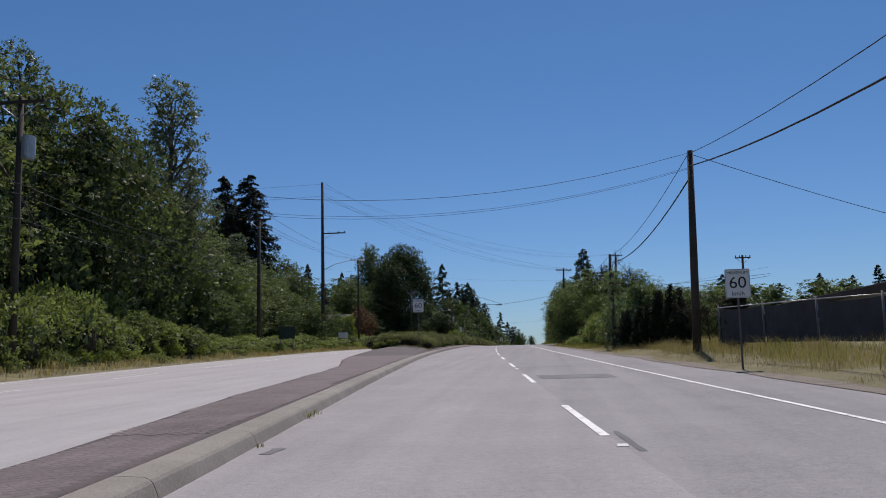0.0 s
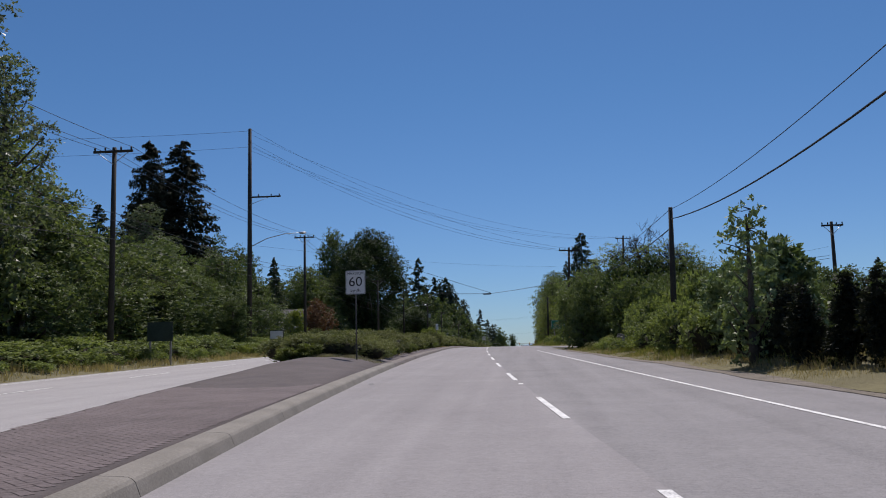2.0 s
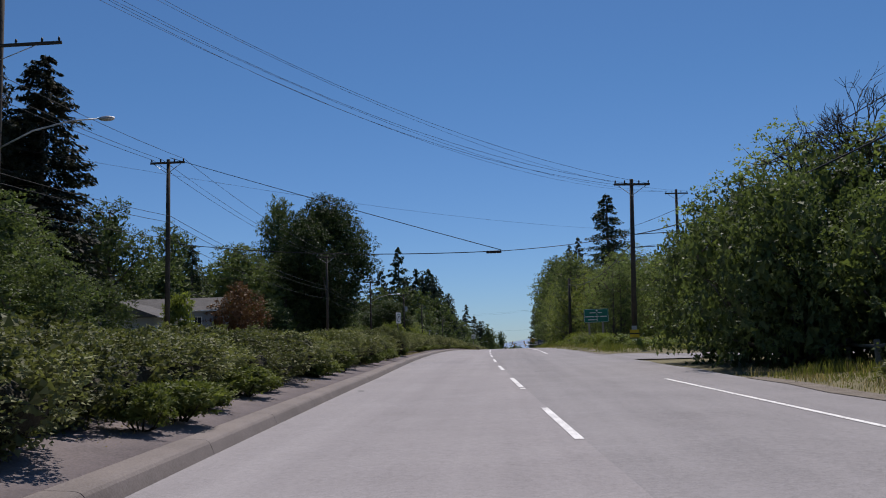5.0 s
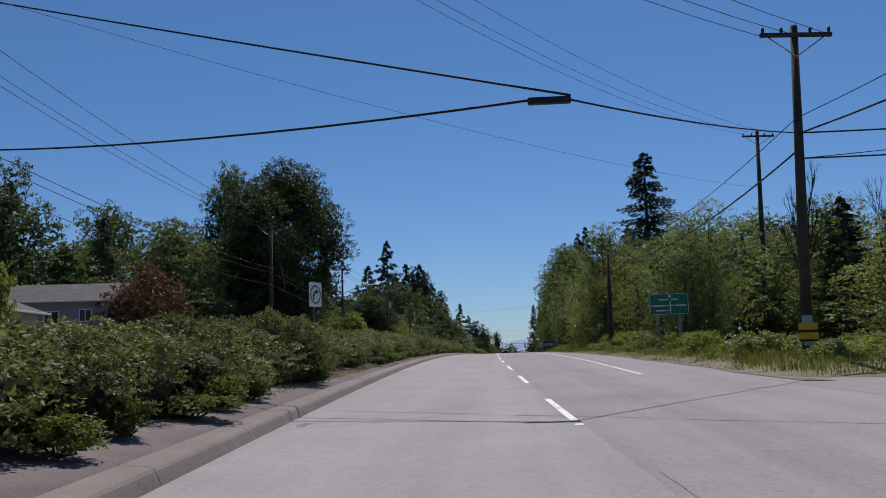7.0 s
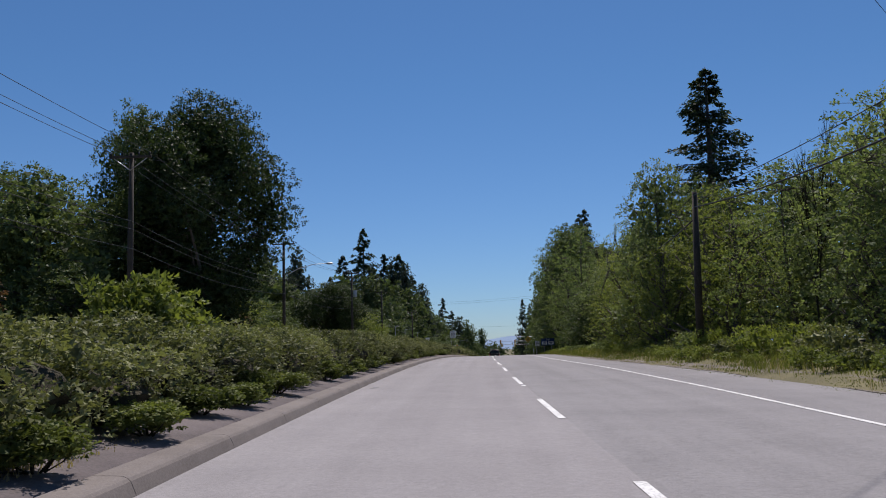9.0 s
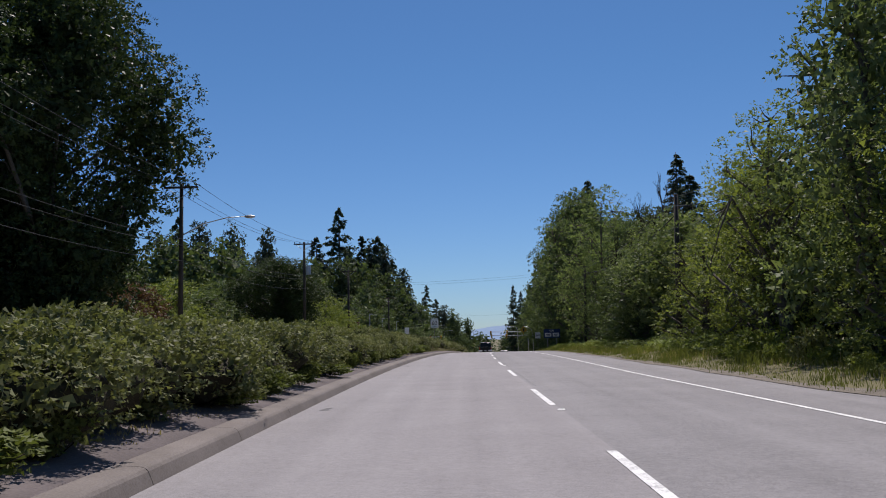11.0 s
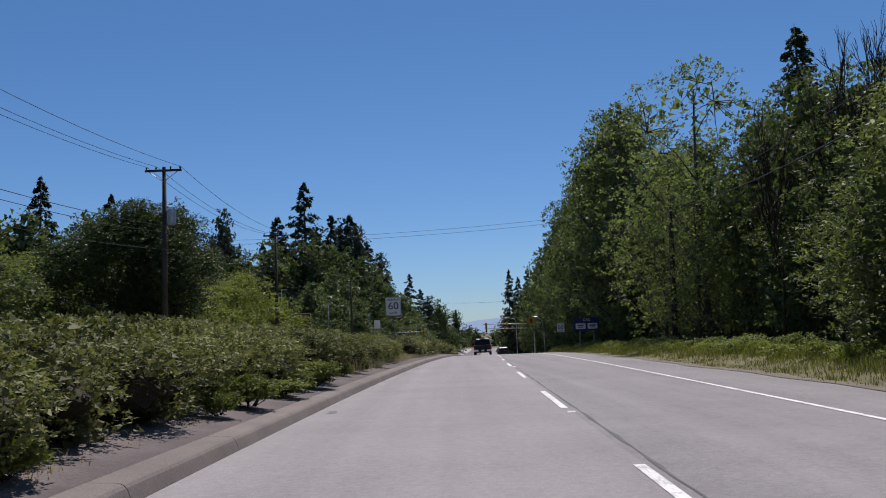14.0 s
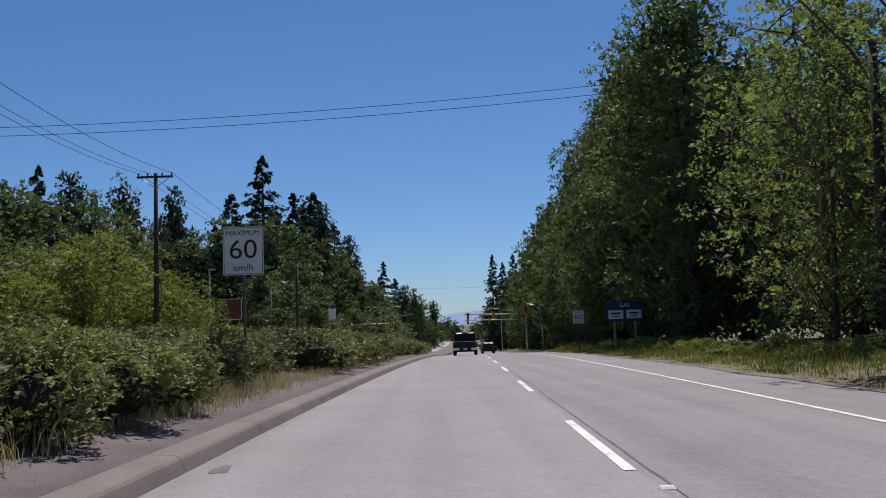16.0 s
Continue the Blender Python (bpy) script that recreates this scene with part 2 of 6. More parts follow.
def box(bm, size, at=(0, 0, 0), bevel=0.0, rot=None):
    b2 = bmesh.new()
    bmesh.ops.create_cube(b2, size=1.0)
    bmesh.ops.scale(b2, vec=size, verts=b2.verts)
    if bevel:
        bmesh.ops.bevel(b2, geom=b2.edges[:], offset=bevel, segments=2, affect="EDGES", profile=0.6)
    m = Matrix.Translation(at) @ (rot.to_4x4() if rot else Matrix())
    bmesh.ops.transform(b2, matrix=m, verts=b2.verts)
    tmp = bpy.data.meshes.new("tmp")
    b2.to_mesh(tmp)
    b2.free()
    bm.from_mesh(tmp)
    bpy.data.meshes.remove(tmp)
    return bm


def boxes(*items):
    bm = bmesh.new()
    for it in items:
        box(bm, *it)
    return bm


def tube_data(pts, radii, sides=6, cap=True):
    """Verts and faces of a tapering tube along points."""
    vs, fs = [], []
    n = len(pts)
    for i, p in enumerate(pts):
        d = (Vector(pts[min(i + 1, n - 1)]) - Vector(pts[max(i - 1, 0)])).normalized()
        a = d.orthogonal().normalized() if abs(d.z) < 0.95 else Vector((1, 0, 0)).cross(d).normalized()
        b = d.cross(a)
        for k in range(sides):
            w = 2 * math.pi * k / sides
            vs.append(tuple(Vector(p) + (math.cos(w) * a + math.sin(w) * b) * float(radii[i])))
    for i in range(n - 1):
        for k in range(sides):
            j = (k + 1) % sides
            fs.append((i * sides + k, i * sides + j, (i + 1) * sides + j, (i + 1) * sides + k))
    if cap:
        fs.append(tuple(range(sides - 1, -1, -1)))
        fs.append(tuple((n - 1) * sides + k for k in range(sides)))
    return vs, fs


def tubes_mesh(name, runs, mat, sides=6):
    vs, fs = [], []
    for pts, radii in runs:
        v, f = tube_data(pts, radii, sides)
        o = len(vs)
        vs += v
        fs += [tuple(i + o for i in q) for q in f]
    me = mesh_of(name, vs, fs, mat)
    for p in me.polygons:
        p.use_smooth = len(p.vertices) == 4
    return me


def leaf_mesh(name, centre, axis, normal, length, width, mat):
    """One mesh of many small three-cornered leaves round the centres, along axis, facing normal."""
    axis = axis / np.linalg.norm(axis, axis=1)[:, None]
    side = np.cross(normal, axis)
    side /= np.linalg.norm(side, axis=1)[:, None] + 1e-9
    L, w = length[:, None], width[:, None]
    n = len(centre)
    v = np.empty((n, 3, 3), np.float32)
    skew = np.random.default_rng(n).uniform(-0.35, 0.35, (n, 1))
    v[:, 0] = centre + axis * L * 0.6
    v[:, 1] = centre + side * w * 0.6 + axis * L * (skew - 0.3)
    v[:, 2] = centre - side * w * 0.6 - axis * L * (skew + 0.3)
    me = bpy.data.meshes.new(name)
    me.vertices.add(n * 3)
    me.vertices.foreach_set("co", v.ravel())
    me.loops.add(n * 3)
    me.loops.foreach_set("vertex_index", np.arange(n * 3, dtype=np.int32))
    me.polygons.add(n)
    me.polygons.foreach_set("loop_start", np.arange(0, n * 3, 3, dtype=np.int32))
    me.materials.append(mat)
    me.update(calc_edges=True)
    return me


def unit(rng, n):
    d = rng.normal(size=(n, 3))
    return d / np.linalg.norm(d, axis=1)[:, None]


# ---- plants ----
def lobe_tufts(rng, cents, rads, n, up=0.3, floor=0.03):
    """Places and directions of leaf tufts over the open outsides of rounded lobes, more on top."""
    m = n * 7
    pick = rng.choice(len(cents), m, p=rads ** 2 / np.sum(rads ** 2))
    d = unit(rng, m) + np.array([0, 0, up])
    d /= np.linalg.norm(d, axis=1)[:, None]
    p = cents[pick] + d * (rads[pick] * rng.uniform(0.78, 1.12, m))[:, None]
    far = np.linalg.norm(p[:, None] - cents[None], axis=2) / rads[None]
    far[np.arange(m), pick] = 9.0
    keep = np.nonzero((far.min(axis=1) > 0.86) & (p[:, 2] > floor))[0][:n]
    return p[keep], d[keep]


def tuft_leaves(rng, p, d, radius, per, leaf, lift=0.42):
    """Leaves of small rounded tufts: places, axes, facings and sizes; most face outwards and up."""
    n = len(p) * per
    d, at = np.repeat(d, per, 0), np.repeat(p, per, 0)
    size = np.repeat(radius * rng.uniform(0.55, 1.3, len(p)), per)
    out = unit(rng, n)
    out += d * 0.45
    at = at + out * (size * rng.uniform(0.15, 1.0, n) ** 0.5)[:, None] * np.array([1.0, 1.0, 0.62])
    face = out * 0.45 + d * 0.35 + np.array([0, 0, lift]) + unit(rng, n) * 0.5
    return at, out + unit(rng, n) * 0.7, face, leaf * rng.uniform(0.6, 1.35, n)


def lobe_fill(rng, cents, rads, m, leaf, reach=0.72):
    """Leaves deep inside the lobes, in their shade."""
    pick = rng.choice(len(cents), m, p=rads ** 3 / np.sum(rads ** 3))
    at = cents[pick] + unit(rng, m) * (rads[pick] * reach * rng.uniform(0, 1, m) ** 0.4)[:, None]
    return at, unit(rng, m), unit(rng, m), leaf * rng.uniform(1.8, 3.0, m)


def crown_shape(kind, v):
    if kind == "round":
        return math.sqrt(1 - ((v - 0.42) / 0.62) ** 2)
    if kind == "tall":
        return math.sqrt(1 - ((v - 0.34) / 0.69) ** 2) * (1 - 0.15 * v)
    if kind == "broad":
        return ramp(v, ((0, 0.5), (0.2, 0.56), (0.34, 0.8), (0.55, 1.05), (0.74, 1.04), (0.9, 0.8), (1, 0.5)))
    if kind == "poplar":
        return ramp(v, ((0, 0.7), (0.3, 1.0), (0.55, 0.8), (0.8, 0.62), (1, 0.34)))
    return math.sin(math.pi * min(1, 0.22 + v * 0.78)) ** 0.5 * (1 - 0.45 * v)


def broadleaf(name, label, category, H, R, seed, leaf_mat, kind="round", low=0.03, lobes=26, lobe_r=0.36, tufts=420, per=18, leaf=0.15, tuft_r=0.4, bark=BARK, limbs=14, twigs=30, inner=0.18, limb=0.5, girth=1.0):
    """A tree at the origin: trunk with limbs and twigs, and a crown of lobes covered with tufts of leaves."""
    rng = np.random.default_rng(seed)
    root = thing(name, (0, 0, 0), label, category)
    bend = rng.uniform(-0.04, 0.04, 2) * H

    def stem(z):
        k = z / (0.9 * H)
        return np.array([bend[0] * math.sin(2.5 * k), bend[1] * math.sin(2 * k), z])

    cents, rads = [], []
    for i in range(lobes):
        v = (i + rng.uniform(0, 1)) / lobes
        a = 2.39996 * i + rng.uniform(-0.5, 0.5)
        env = max(0.12, crown_shape(kind, v)) * R * rng.uniform(0.85, 1.12) * (1.04 + 0.42 * noise.noise(Vector((math.cos(a), math.sin(a), 2.2 * v + seed * 1.37))))
        r = min(lobe_r * R * rng.uniform(0.7, 1.3), 0.8 * env)
        z = H * low + r * 0.6 + (H * (1 - low) - r * 1.5) * v
        c = stem(z)
        k = max(0.0, env - r) * (1.0 if i % 4 else 0.25)
        cents.append(c + np.array([k * math.cos(a), k * math.sin(a), 0]))
        rads.append(r)
    cents, rads = np.array(cents), np.array(rads)
    p, d = lobe_tufts(rng, cents, rads, tufts, 0.4)
    out = [tuft_leaves(rng, p, d, tuft_r, per, leaf)]
    if inner:
        out.append(lobe_fill(rng, cents, rads, int(len(p) * per * inner), leaf))
    at, ax, nor, size = (np.concatenate(q) for q in zip(*out))
    part_mesh("crown", leaf_mesh("crown", at, ax, nor, size, size * 0.72, leaf_mat), root)
    tr = (H * 0.014 + 0.06) * girth
    spine = [Vector(stem(H * 0.9 * k)) for k in np.linspace(0, 1, 9)]
    spine[0].z = -0.3
    runs = [(spine, [tr * (1.25 - 1.1 * k) + 0.015 for k in np.linspace(0, 1, 9)])]
    held = rng.permutation(lobes)[:limbs]
    for i in held:
        c = Vector(cents[i])
        z0 = max(H * 0.04, c.z - 0.9 * math.hypot(c.x, c.y) - 0.05 * H)
        s = Vector(stem(z0))
        mid = (s + c) / 2 + Vector(tuple(rng.normal(0, 0.05 * R, 3)))
        r0 = tr * max(0.3, 1.15 - z0 / (0.9 * H)) * limb + 0.02
        runs.append(([s, s.lerp(mid, 0.6), mid, mid.lerp(c, 0.6), c], [r0, r0 * 0.8, r0 * 0.65, r0 * 0.5, r0 * 0.35]))
    for i in rng.permutation(len(p))[:twigs]:
        e = Vector(p[i])
        c = Vector(cents[held[np.argmin(np.linalg.norm(cents[held] - p[i], axis=1))]])
        m = c.lerp(e, 0.5) + Vector(tuple(rng.normal(0, 0.03 * R, 3)))
        runs.append(([c, m, e], [tr * 0.16 + 0.008, tr * 0.1 + 0.006, 0.008]))
    part_mesh("trunk", tubes_mesh("trunk", runs, bark, 5), root)
    return root


def conifer(name, label, H, R, seed, mat=NEEDLE, low=0.06, arms=210, sprays=30, droop=0.35, spray=0.7, bulk=0.72):
    """A pointed tree: drooping boughs all round the stem, with hanging sprays."""
    rng = np.random.default_rng(seed)
    root = thing(name, (0, 0, 0), label, "conifer tree")
    P, A, N, L = [], [], [], []
    runs = [([Vector((0, 0, -0.3)), Vector((0.004 * H, 0, H * 0.5)), Vector((0, 0, H))], [H * 0.013 + 0.08, H * 0.008 + 0.04, 0.02])]
    for i in range(arms):
        v = low + (0.99 - low) * min(1.0, max(0.0, (i / arms) ** 0.95 + rng.normal(0, 0.02)))
        r = R * ((1 - v) ** bulk) + 0.15
        a = rng.uniform(0, 6.283)
        rk = r * rng.uniform(0.35, 1.0) ** 0.55 * 1.08 * (1.2 if i % 9 == 0 else 1.0)
        out = np.array([math.cos(a), math.sin(a), 0])
        side = np.array([-math.sin(a), math.cos(a), 0])
        s = rng.uniform(0.12, 1, sprays) ** 0.75
        dz = -droop * rk * s ** 1.3 + 0.14 * rk * s ** 4
        lat = rng.normal(0, 0.15, sprays) * rk * (1.15 - s) + rng.normal(0, 0.05, sprays)
        P.append(np.array([0, 0, v * H]) + out * (rk * s)[:, None] + side * lat[:, None] + np.array([0, 0, 1]) * (dz - rng.uniform(0, 0.07 * rk + 0.25, sprays))[:, None])
        A.append(out * 0.7 + side * (np.sign(lat) * 0.5)[:, None] - np.array([0, 0, 0.6]) + rng.normal(0, 0.3, (sprays, 3)))
        N.append(np.array([0, 0, 0.8]) + rng.normal(0, 0.55, (sprays, 3)))
        L.append(spray * (0.5 + 0.5 * (1 - v)) * rng.uniform(0.55, 1.3, sprays))
        if i % 3 == 0:
            c = Vector((0, 0, v * H))
            e = c + Vector(tuple(out * rk * 0.9)) + Vector((0, 0, -droop * rk * 0.75))
            runs.append(([c, c.lerp(e, 0.5) + Vector((0, 0, 0.04 * rk)), e], [0.03 + 0.008 * rk, 0.02 + 0.004 * rk, 0.008]))
    P, A, N, L = np.concatenate(P), np.concatenate(A), np.concatenate(N), np.concatenate(L)
    part_mesh("crown", leaf_mesh("crown", P, A, N, L, L * 0.5, mat), root)
    part_mesh("trunk", tubes_mesh("trunk", runs, BARK, 5), root)
    return root


def bush(name, label, category, W_, D_, H_, seed, mat, lobes=16, lobe_r=0.36, tufts=300, per=16, leaf=0.06, tuft_r=0.13, stems=12, wood=0.0, inner=0.15):
    """A shrub: stems from the ground and rounded lobes covered with tufts of leaves. wood: width share of an added
    light-blocking core.
    """
    rng = np.random.default_rng(seed)
    root = thing(name, (0, 0, 0), label, category)
    rads = lobe_r * rng.uniform(0.7, 1.25, lobes)
    a, q = 2.39996 * np.arange(lobes) + rng.uniform(-0.4, 0.4, lobes), np.arange(lobes) / lobes
    r = np.where(np.arange(lobes) % 3 == 0, rng.uniform(0.0, 0.6, lobes), rng.uniform(0.8, 1.0, lobes))
    sq = np.stack([np.sign(np.cos(a)) * np.abs(np.cos(a)) ** 0.7, np.sign(np.sin(a)) * np.abs(np.sin(a)) ** 0.7], 1)
    z = np.where(np.arange(lobes) % 3 == 0, 1.0, rng.uniform(0.0, 1.0, lobes))
    top = np.maximum(H_ * rng.uniform(0.86, 1.04, lobes) - rads, rads * 0.6)
    cents = np.c_[sq * (r * (0.78 + 0.22 * z))[:, None] * np.c_[np.maximum(0.05, W_ / 2 - rads), np.maximum(0.05, D_ / 2 - rads)], rads * 0.55 + (top - rads * 0.55) * z]
    p, d = lobe_tufts(rng, cents, rads, tufts, 0.35, 0.02)
    out = [tuft_leaves(rng, p, d, tuft_r, per, leaf, 0.36), lobe_fill(rng, cents, rads, int(len(p) * per * inner), leaf, 0.8)]
    at, ax, nor, size = (np.concatenate(q) for q in zip(*out))
    at[:, 2] = np.maximum(at[:, 2], 0.015)
    part_mesh("foliage", leaf_mesh("foliage", at, ax, nor, size, size * 0.7, mat), root)
    # added solid lump that blocks light, so gaps between leaves look dark
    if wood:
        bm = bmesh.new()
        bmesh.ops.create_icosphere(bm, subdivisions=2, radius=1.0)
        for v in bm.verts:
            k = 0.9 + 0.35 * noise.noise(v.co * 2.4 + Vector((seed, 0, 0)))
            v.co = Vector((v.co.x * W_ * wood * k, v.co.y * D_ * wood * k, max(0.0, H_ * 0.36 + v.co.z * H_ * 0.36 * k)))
        part("shade_core", bm, TWIG, root, "added dark solid core that shades the shrub from inside")
    runs = []
    for i in range(stems):
        c = Vector(p[(i * 37) % len(p)]) * rng.uniform(0.85, 1.0)
        b = Vector((c.x * 0.25, c.y * 0.25, -0.06))
        m = b.lerp(c, 0.5) + Vector(tuple(rng.normal(0, 0.06, 3)))
        runs.append(([b, m, c], [0.018, 0.012, 0.005]))
    part_mesh("stem_frame", tubes_mesh("stem_frame", runs, TWIG, 4), root)
    return root


def grass_object(name, label, spots, heights, mat, seed, blades=9, spread=0.16, width=0.02, bent=0.3):
    """Many grass tufts as one mesh of bent blades."""
    rng = np.random.default_rng(seed)
    n = len(spots) * blades
    base = np.repeat(np.array(spots), blades, 0) + np.c_[rng.normal(0, spread, (n, 2)), np.zeros(n)]
    h = np.repeat(np.array(heights), blades) * rng.uniform(0.5, 1.15, n)
    lean = rng.normal(0, bent, (n, 2)) * h[:, None]
    a = rng.uniform(0, 6.283, n)
    s = np.c_[np.cos(a), np.sin(a), np.zeros(n)] * width * rng.uniform(0.6, 1.4, n)[:, None]
    v = np.empty((n, 5, 3), np.float32)
    mid = base + np.c_[lean * 0.3, h * 0.6]
    v[:, 0], v[:, 1] = base - s, base + s
    v[:, 2], v[:, 3] = mid + s * 0.8, mid - s * 0.8
    v[:, 4] = base + np.c_[lean, h]
    q = np.arange(n * 5, dtype=np.int32).reshape(n, 5)
    tri = np.concatenate([q[:, [0, 1, 2]], q[:, [0, 2, 3]], q[:, [3, 2, 4]]], 1).ravel()
    me = bpy.data.meshes.new(name)
    me.vertices.add(n * 5)
    me.vertices.foreach_set("co", v.ravel())
    me.loops.add(n * 9)
    me.loops.foreach_set("vertex_index", tri)
    me.polygons.add(n * 3)
    me.polygons.foreach_set("loop_start", np.arange(0, n * 9, 3, dtype=np.int32))
    me.materials.append(mat)
    me.update(calc_edges=True)
    return tagged(new(name, me), label, "grass", kind="stuff")


def bare_tree(name, label, H, seed, spread=0.42, depth=6, thick=0.014):
    """A leafless tree of forking branches."""
    rng = np.random.default_rng(seed)
    root = thing(name, (0, 0, 0), label, "tree")
    runs = []

    def grow(p, d, ln, r, k):
        q = p + d * ln
        m = p.lerp(q, 0.5) + Vector(tuple(rng.normal(0, 0.05 * ln, 3)))
        runs.append(([p, m, q], [r, r * 0.86, r * 0.72]))
        if k == 0:
            return
        for _ in range(3 if k > 2 else 2 + int(rng.uniform() < 0.6)):
            e = (d + Vector(tuple(rng.normal(0, spread, 3))) + Vector((0, 0, 0.15))).normalized()
            grow(p.lerp(q, rng.uniform(0.55, 1.0)), e, ln * rng.uniform(0.55, 0.85), r * 0.7, k - 1)

    grow(Vector((0, 0, -0.2)), Vector((0, 0, 1)), H * 0.30, H * thick, depth)
    top = max(p.z for pts, _ in runs for p in pts)
    mid = sum((p for pts, _ in runs for p in pts), Vector()) / (3 * len(runs))
    k = H / top
    runs = [([Vector(((p.x - mid.x * p.z / top) * k, (p.y - mid.y * p.z / top) * k, p.z * k)) for p in pts], r) for pts, r in runs]
    stout = [(p, r) for p, r in runs if r[0] > H * thick * 0.45]
    part_mesh("trunk", tubes_mesh("trunk", stout, TWIG, 5), root)
    part_mesh("twig_crown", tubes_mesh("twig_crown", [(p, r) for p, r in runs if r[0] <= H * thick * 0.45], TWIG, 3), root, "fine leafless grey twigs")
    return root


# ---- ground, roads, median ----
def span(a, b, step):
    n = max(1, round((b - a) / step))
    return [a + (b - a) * i / n for i in range(n + 1)]


def sheet(name, us, ys, height, mats, pick=None):
    """A surface across us (numbers or functions of y) and along ys."""
    vs = [tuple(W(u(y) if callable(u) else u, y, height(u(y) if callable(u) else u, y))) for y in ys for u in us]
    n = len(us)
    fs = [(j * n + i, j * n + i + 1, (j + 1) * n + i + 1, (j + 1) * n + i) for j in range(len(ys) - 1) for i in range(n - 1)]
    me = mesh_of(name, vs, fs, mats)
    for p in me.polygons:
        p.use_smooth = True
        if pick:
            p.material_index = pick(p.center)
    return new(name, me)


YS = span(-30, 340, 2.5) + [350, 365, 385, 410, 440, 480, 520, 580, 650, 720]
GY = [-600, -200, -80] + span(-50, 340, 4) + [350, 365, 385, 410, 440, 480, 520, 580, 650, 720, 900, 1400, 2500, 4300]
GU = [-2500, -900, -300, -120, -70, -45, -34, -28, -23, -20.5, -18.5, -17.3, -16.5, -15.8, -15.3, -12, -7, -3, 0, 3, 6.4, 6.9, 7.6, 8.3, 9, 10.5, 12, 16, 24, 40, 70, 130, 300, 900, 2500]


def ground_h(u, y):
    if -15.4 < u < 6.85:
        return -0.09
    n = 0.10 * noise.noise(Vector((u * 0.35, y * 0.35, 0))) if abs(u) < 60 and not 7.5 > u > 0 else 0
    return verge(u, y) + (n if verge(u, y) > -0.02 else 0)


tagged(sheet("ground", GU, GY, ground_h, GRASSY), "dry roadside soil with thin grass and litter", "ground", kind="structure")
DASH_U = ((-40, 1.6), (30, 1.55), (50, 1.4), (100, 1.38), (160, 1.55), (195, 1.48), (900, 1.45))


def dash_u(y):
    return ramp(y, DASH_U)


def road_edge(y):
    return ramp(y, ((60, 6.85), (70, 6.6), (88, 6.6), (95, 6.9), (120, 7.3), (137, 7.7), (147, 7.8), (170, 6.9), (900, 6.9))) + 0.1 * math.sin(y * 0.9) + 0.08 * math.sin(y * 0.37)


tagged(sheet("road", [kerb_u, lambda y: (kerb_u(y) + dash_u(y)) / 2, lambda y: dash_u(y) + 0.05], YS, lambda u, y: 0.0, ASPHALT), "sun-bleached grey asphalt lane with fine aggregate", "road", kind="structure")
tagged(sheet("road_outer_lane", [lambda y: dash_u(y) + 0.05, 3.2, 4.95, road_edge], YS, lambda u, y: 0.0, ASPHALT_OLD), "worn grey asphalt outer lane and shoulder", "road", kind="structure")
tagged(sheet("road_opposite", [-15.5, -12.3, lambda y: median_left(y) + 0.02], YS, lambda u, y: 0.0, ASPHALT_PALE), "pale bleached asphalt carriageway beyond the median", "road", kind="structure")
tagged(sheet("side_road", [6.7, 8, 10, 14, 20, 30, 60, 120], span(103.0, 114.5, 1.9), lambda u, y: 0.003 if u < 8 else -0.01, ASPHALT_OLD), "grey asphalt mouth of a side road", "road", kind="structure")
tagged(sheet("gravel_shoulder", [lambda y: road_edge(y) - 0.08, lambda y: road_edge(y) + 0.3, lambda y: road_edge(y) + 0.5 + 0.15 * math.sin(y * 0.7) + 0.15 * math.sin(y * 1.9)], [y for y in YS if y < 90], lambda u, y: 0.012 if u < road_edge(y) + 0.5 else verge(u, y) + 0.03, GRAVEL), "grey gravel along the edge of the asphalt", "gravel", kind="structure")
tagged(sheet("gravel_shoulder", [lambda y: road_edge(y) - 0.08, lambda y: road_edge(y) + 0.3, lambda y: road_edge(y) + ramp(y, ((150, 0.62), (190, 0.4))) + 0.12 * math.sin(y * 0.7) + 0.12 * math.sin(y * 1.9)], [y for y in YS if 112 < y < 330], lambda u, y: 0.012 if u < road_edge(y) + 0.31 else verge(u, y) + 0.03, GRAVEL), "grey gravel along the edge of the asphalt", "gravel", kind="structure")


def crown(u, y):
    a, b = kerb_u(y) - 0.415, median_left(y) + 0.1
    k = min(1.0, max(0.0, (a - u) / max(0.5, a - b)))
    return 0.165 + ramp(k, ((0, 0), (0.15, 0.51), (0.35, 0.91), (0.6, 0.96), (0.85, 0.51), (1, 0))) * ramp(y, ((47, 0.0), (57, 0.38), (66, 0.32), (80, 0.26), (900, 0.26)))


def mid(k):
    return lambda y: (kerb_u(y) - 0.415) * (1 - k) + (median_left(y) + 0.1) * k


tagged(sheet("median", [lambda y: kerb_u(y) - 0.40, mid(0), mid(0.15), mid(0.35), mid(0.6), mid(0.85), mid(1), lambda y: median_left(y) + 0.03], YS, lambda u, y: 0.05 if u > kerb_u(y) - 0.405 else crown(u, y) if u > median_left(y) + 0.06 else 0.0, [PAVER, MEDIAN_GREY], lambda c: int(c.y > 62)), "purplish grey stamped concrete median", "median", kind="structure")


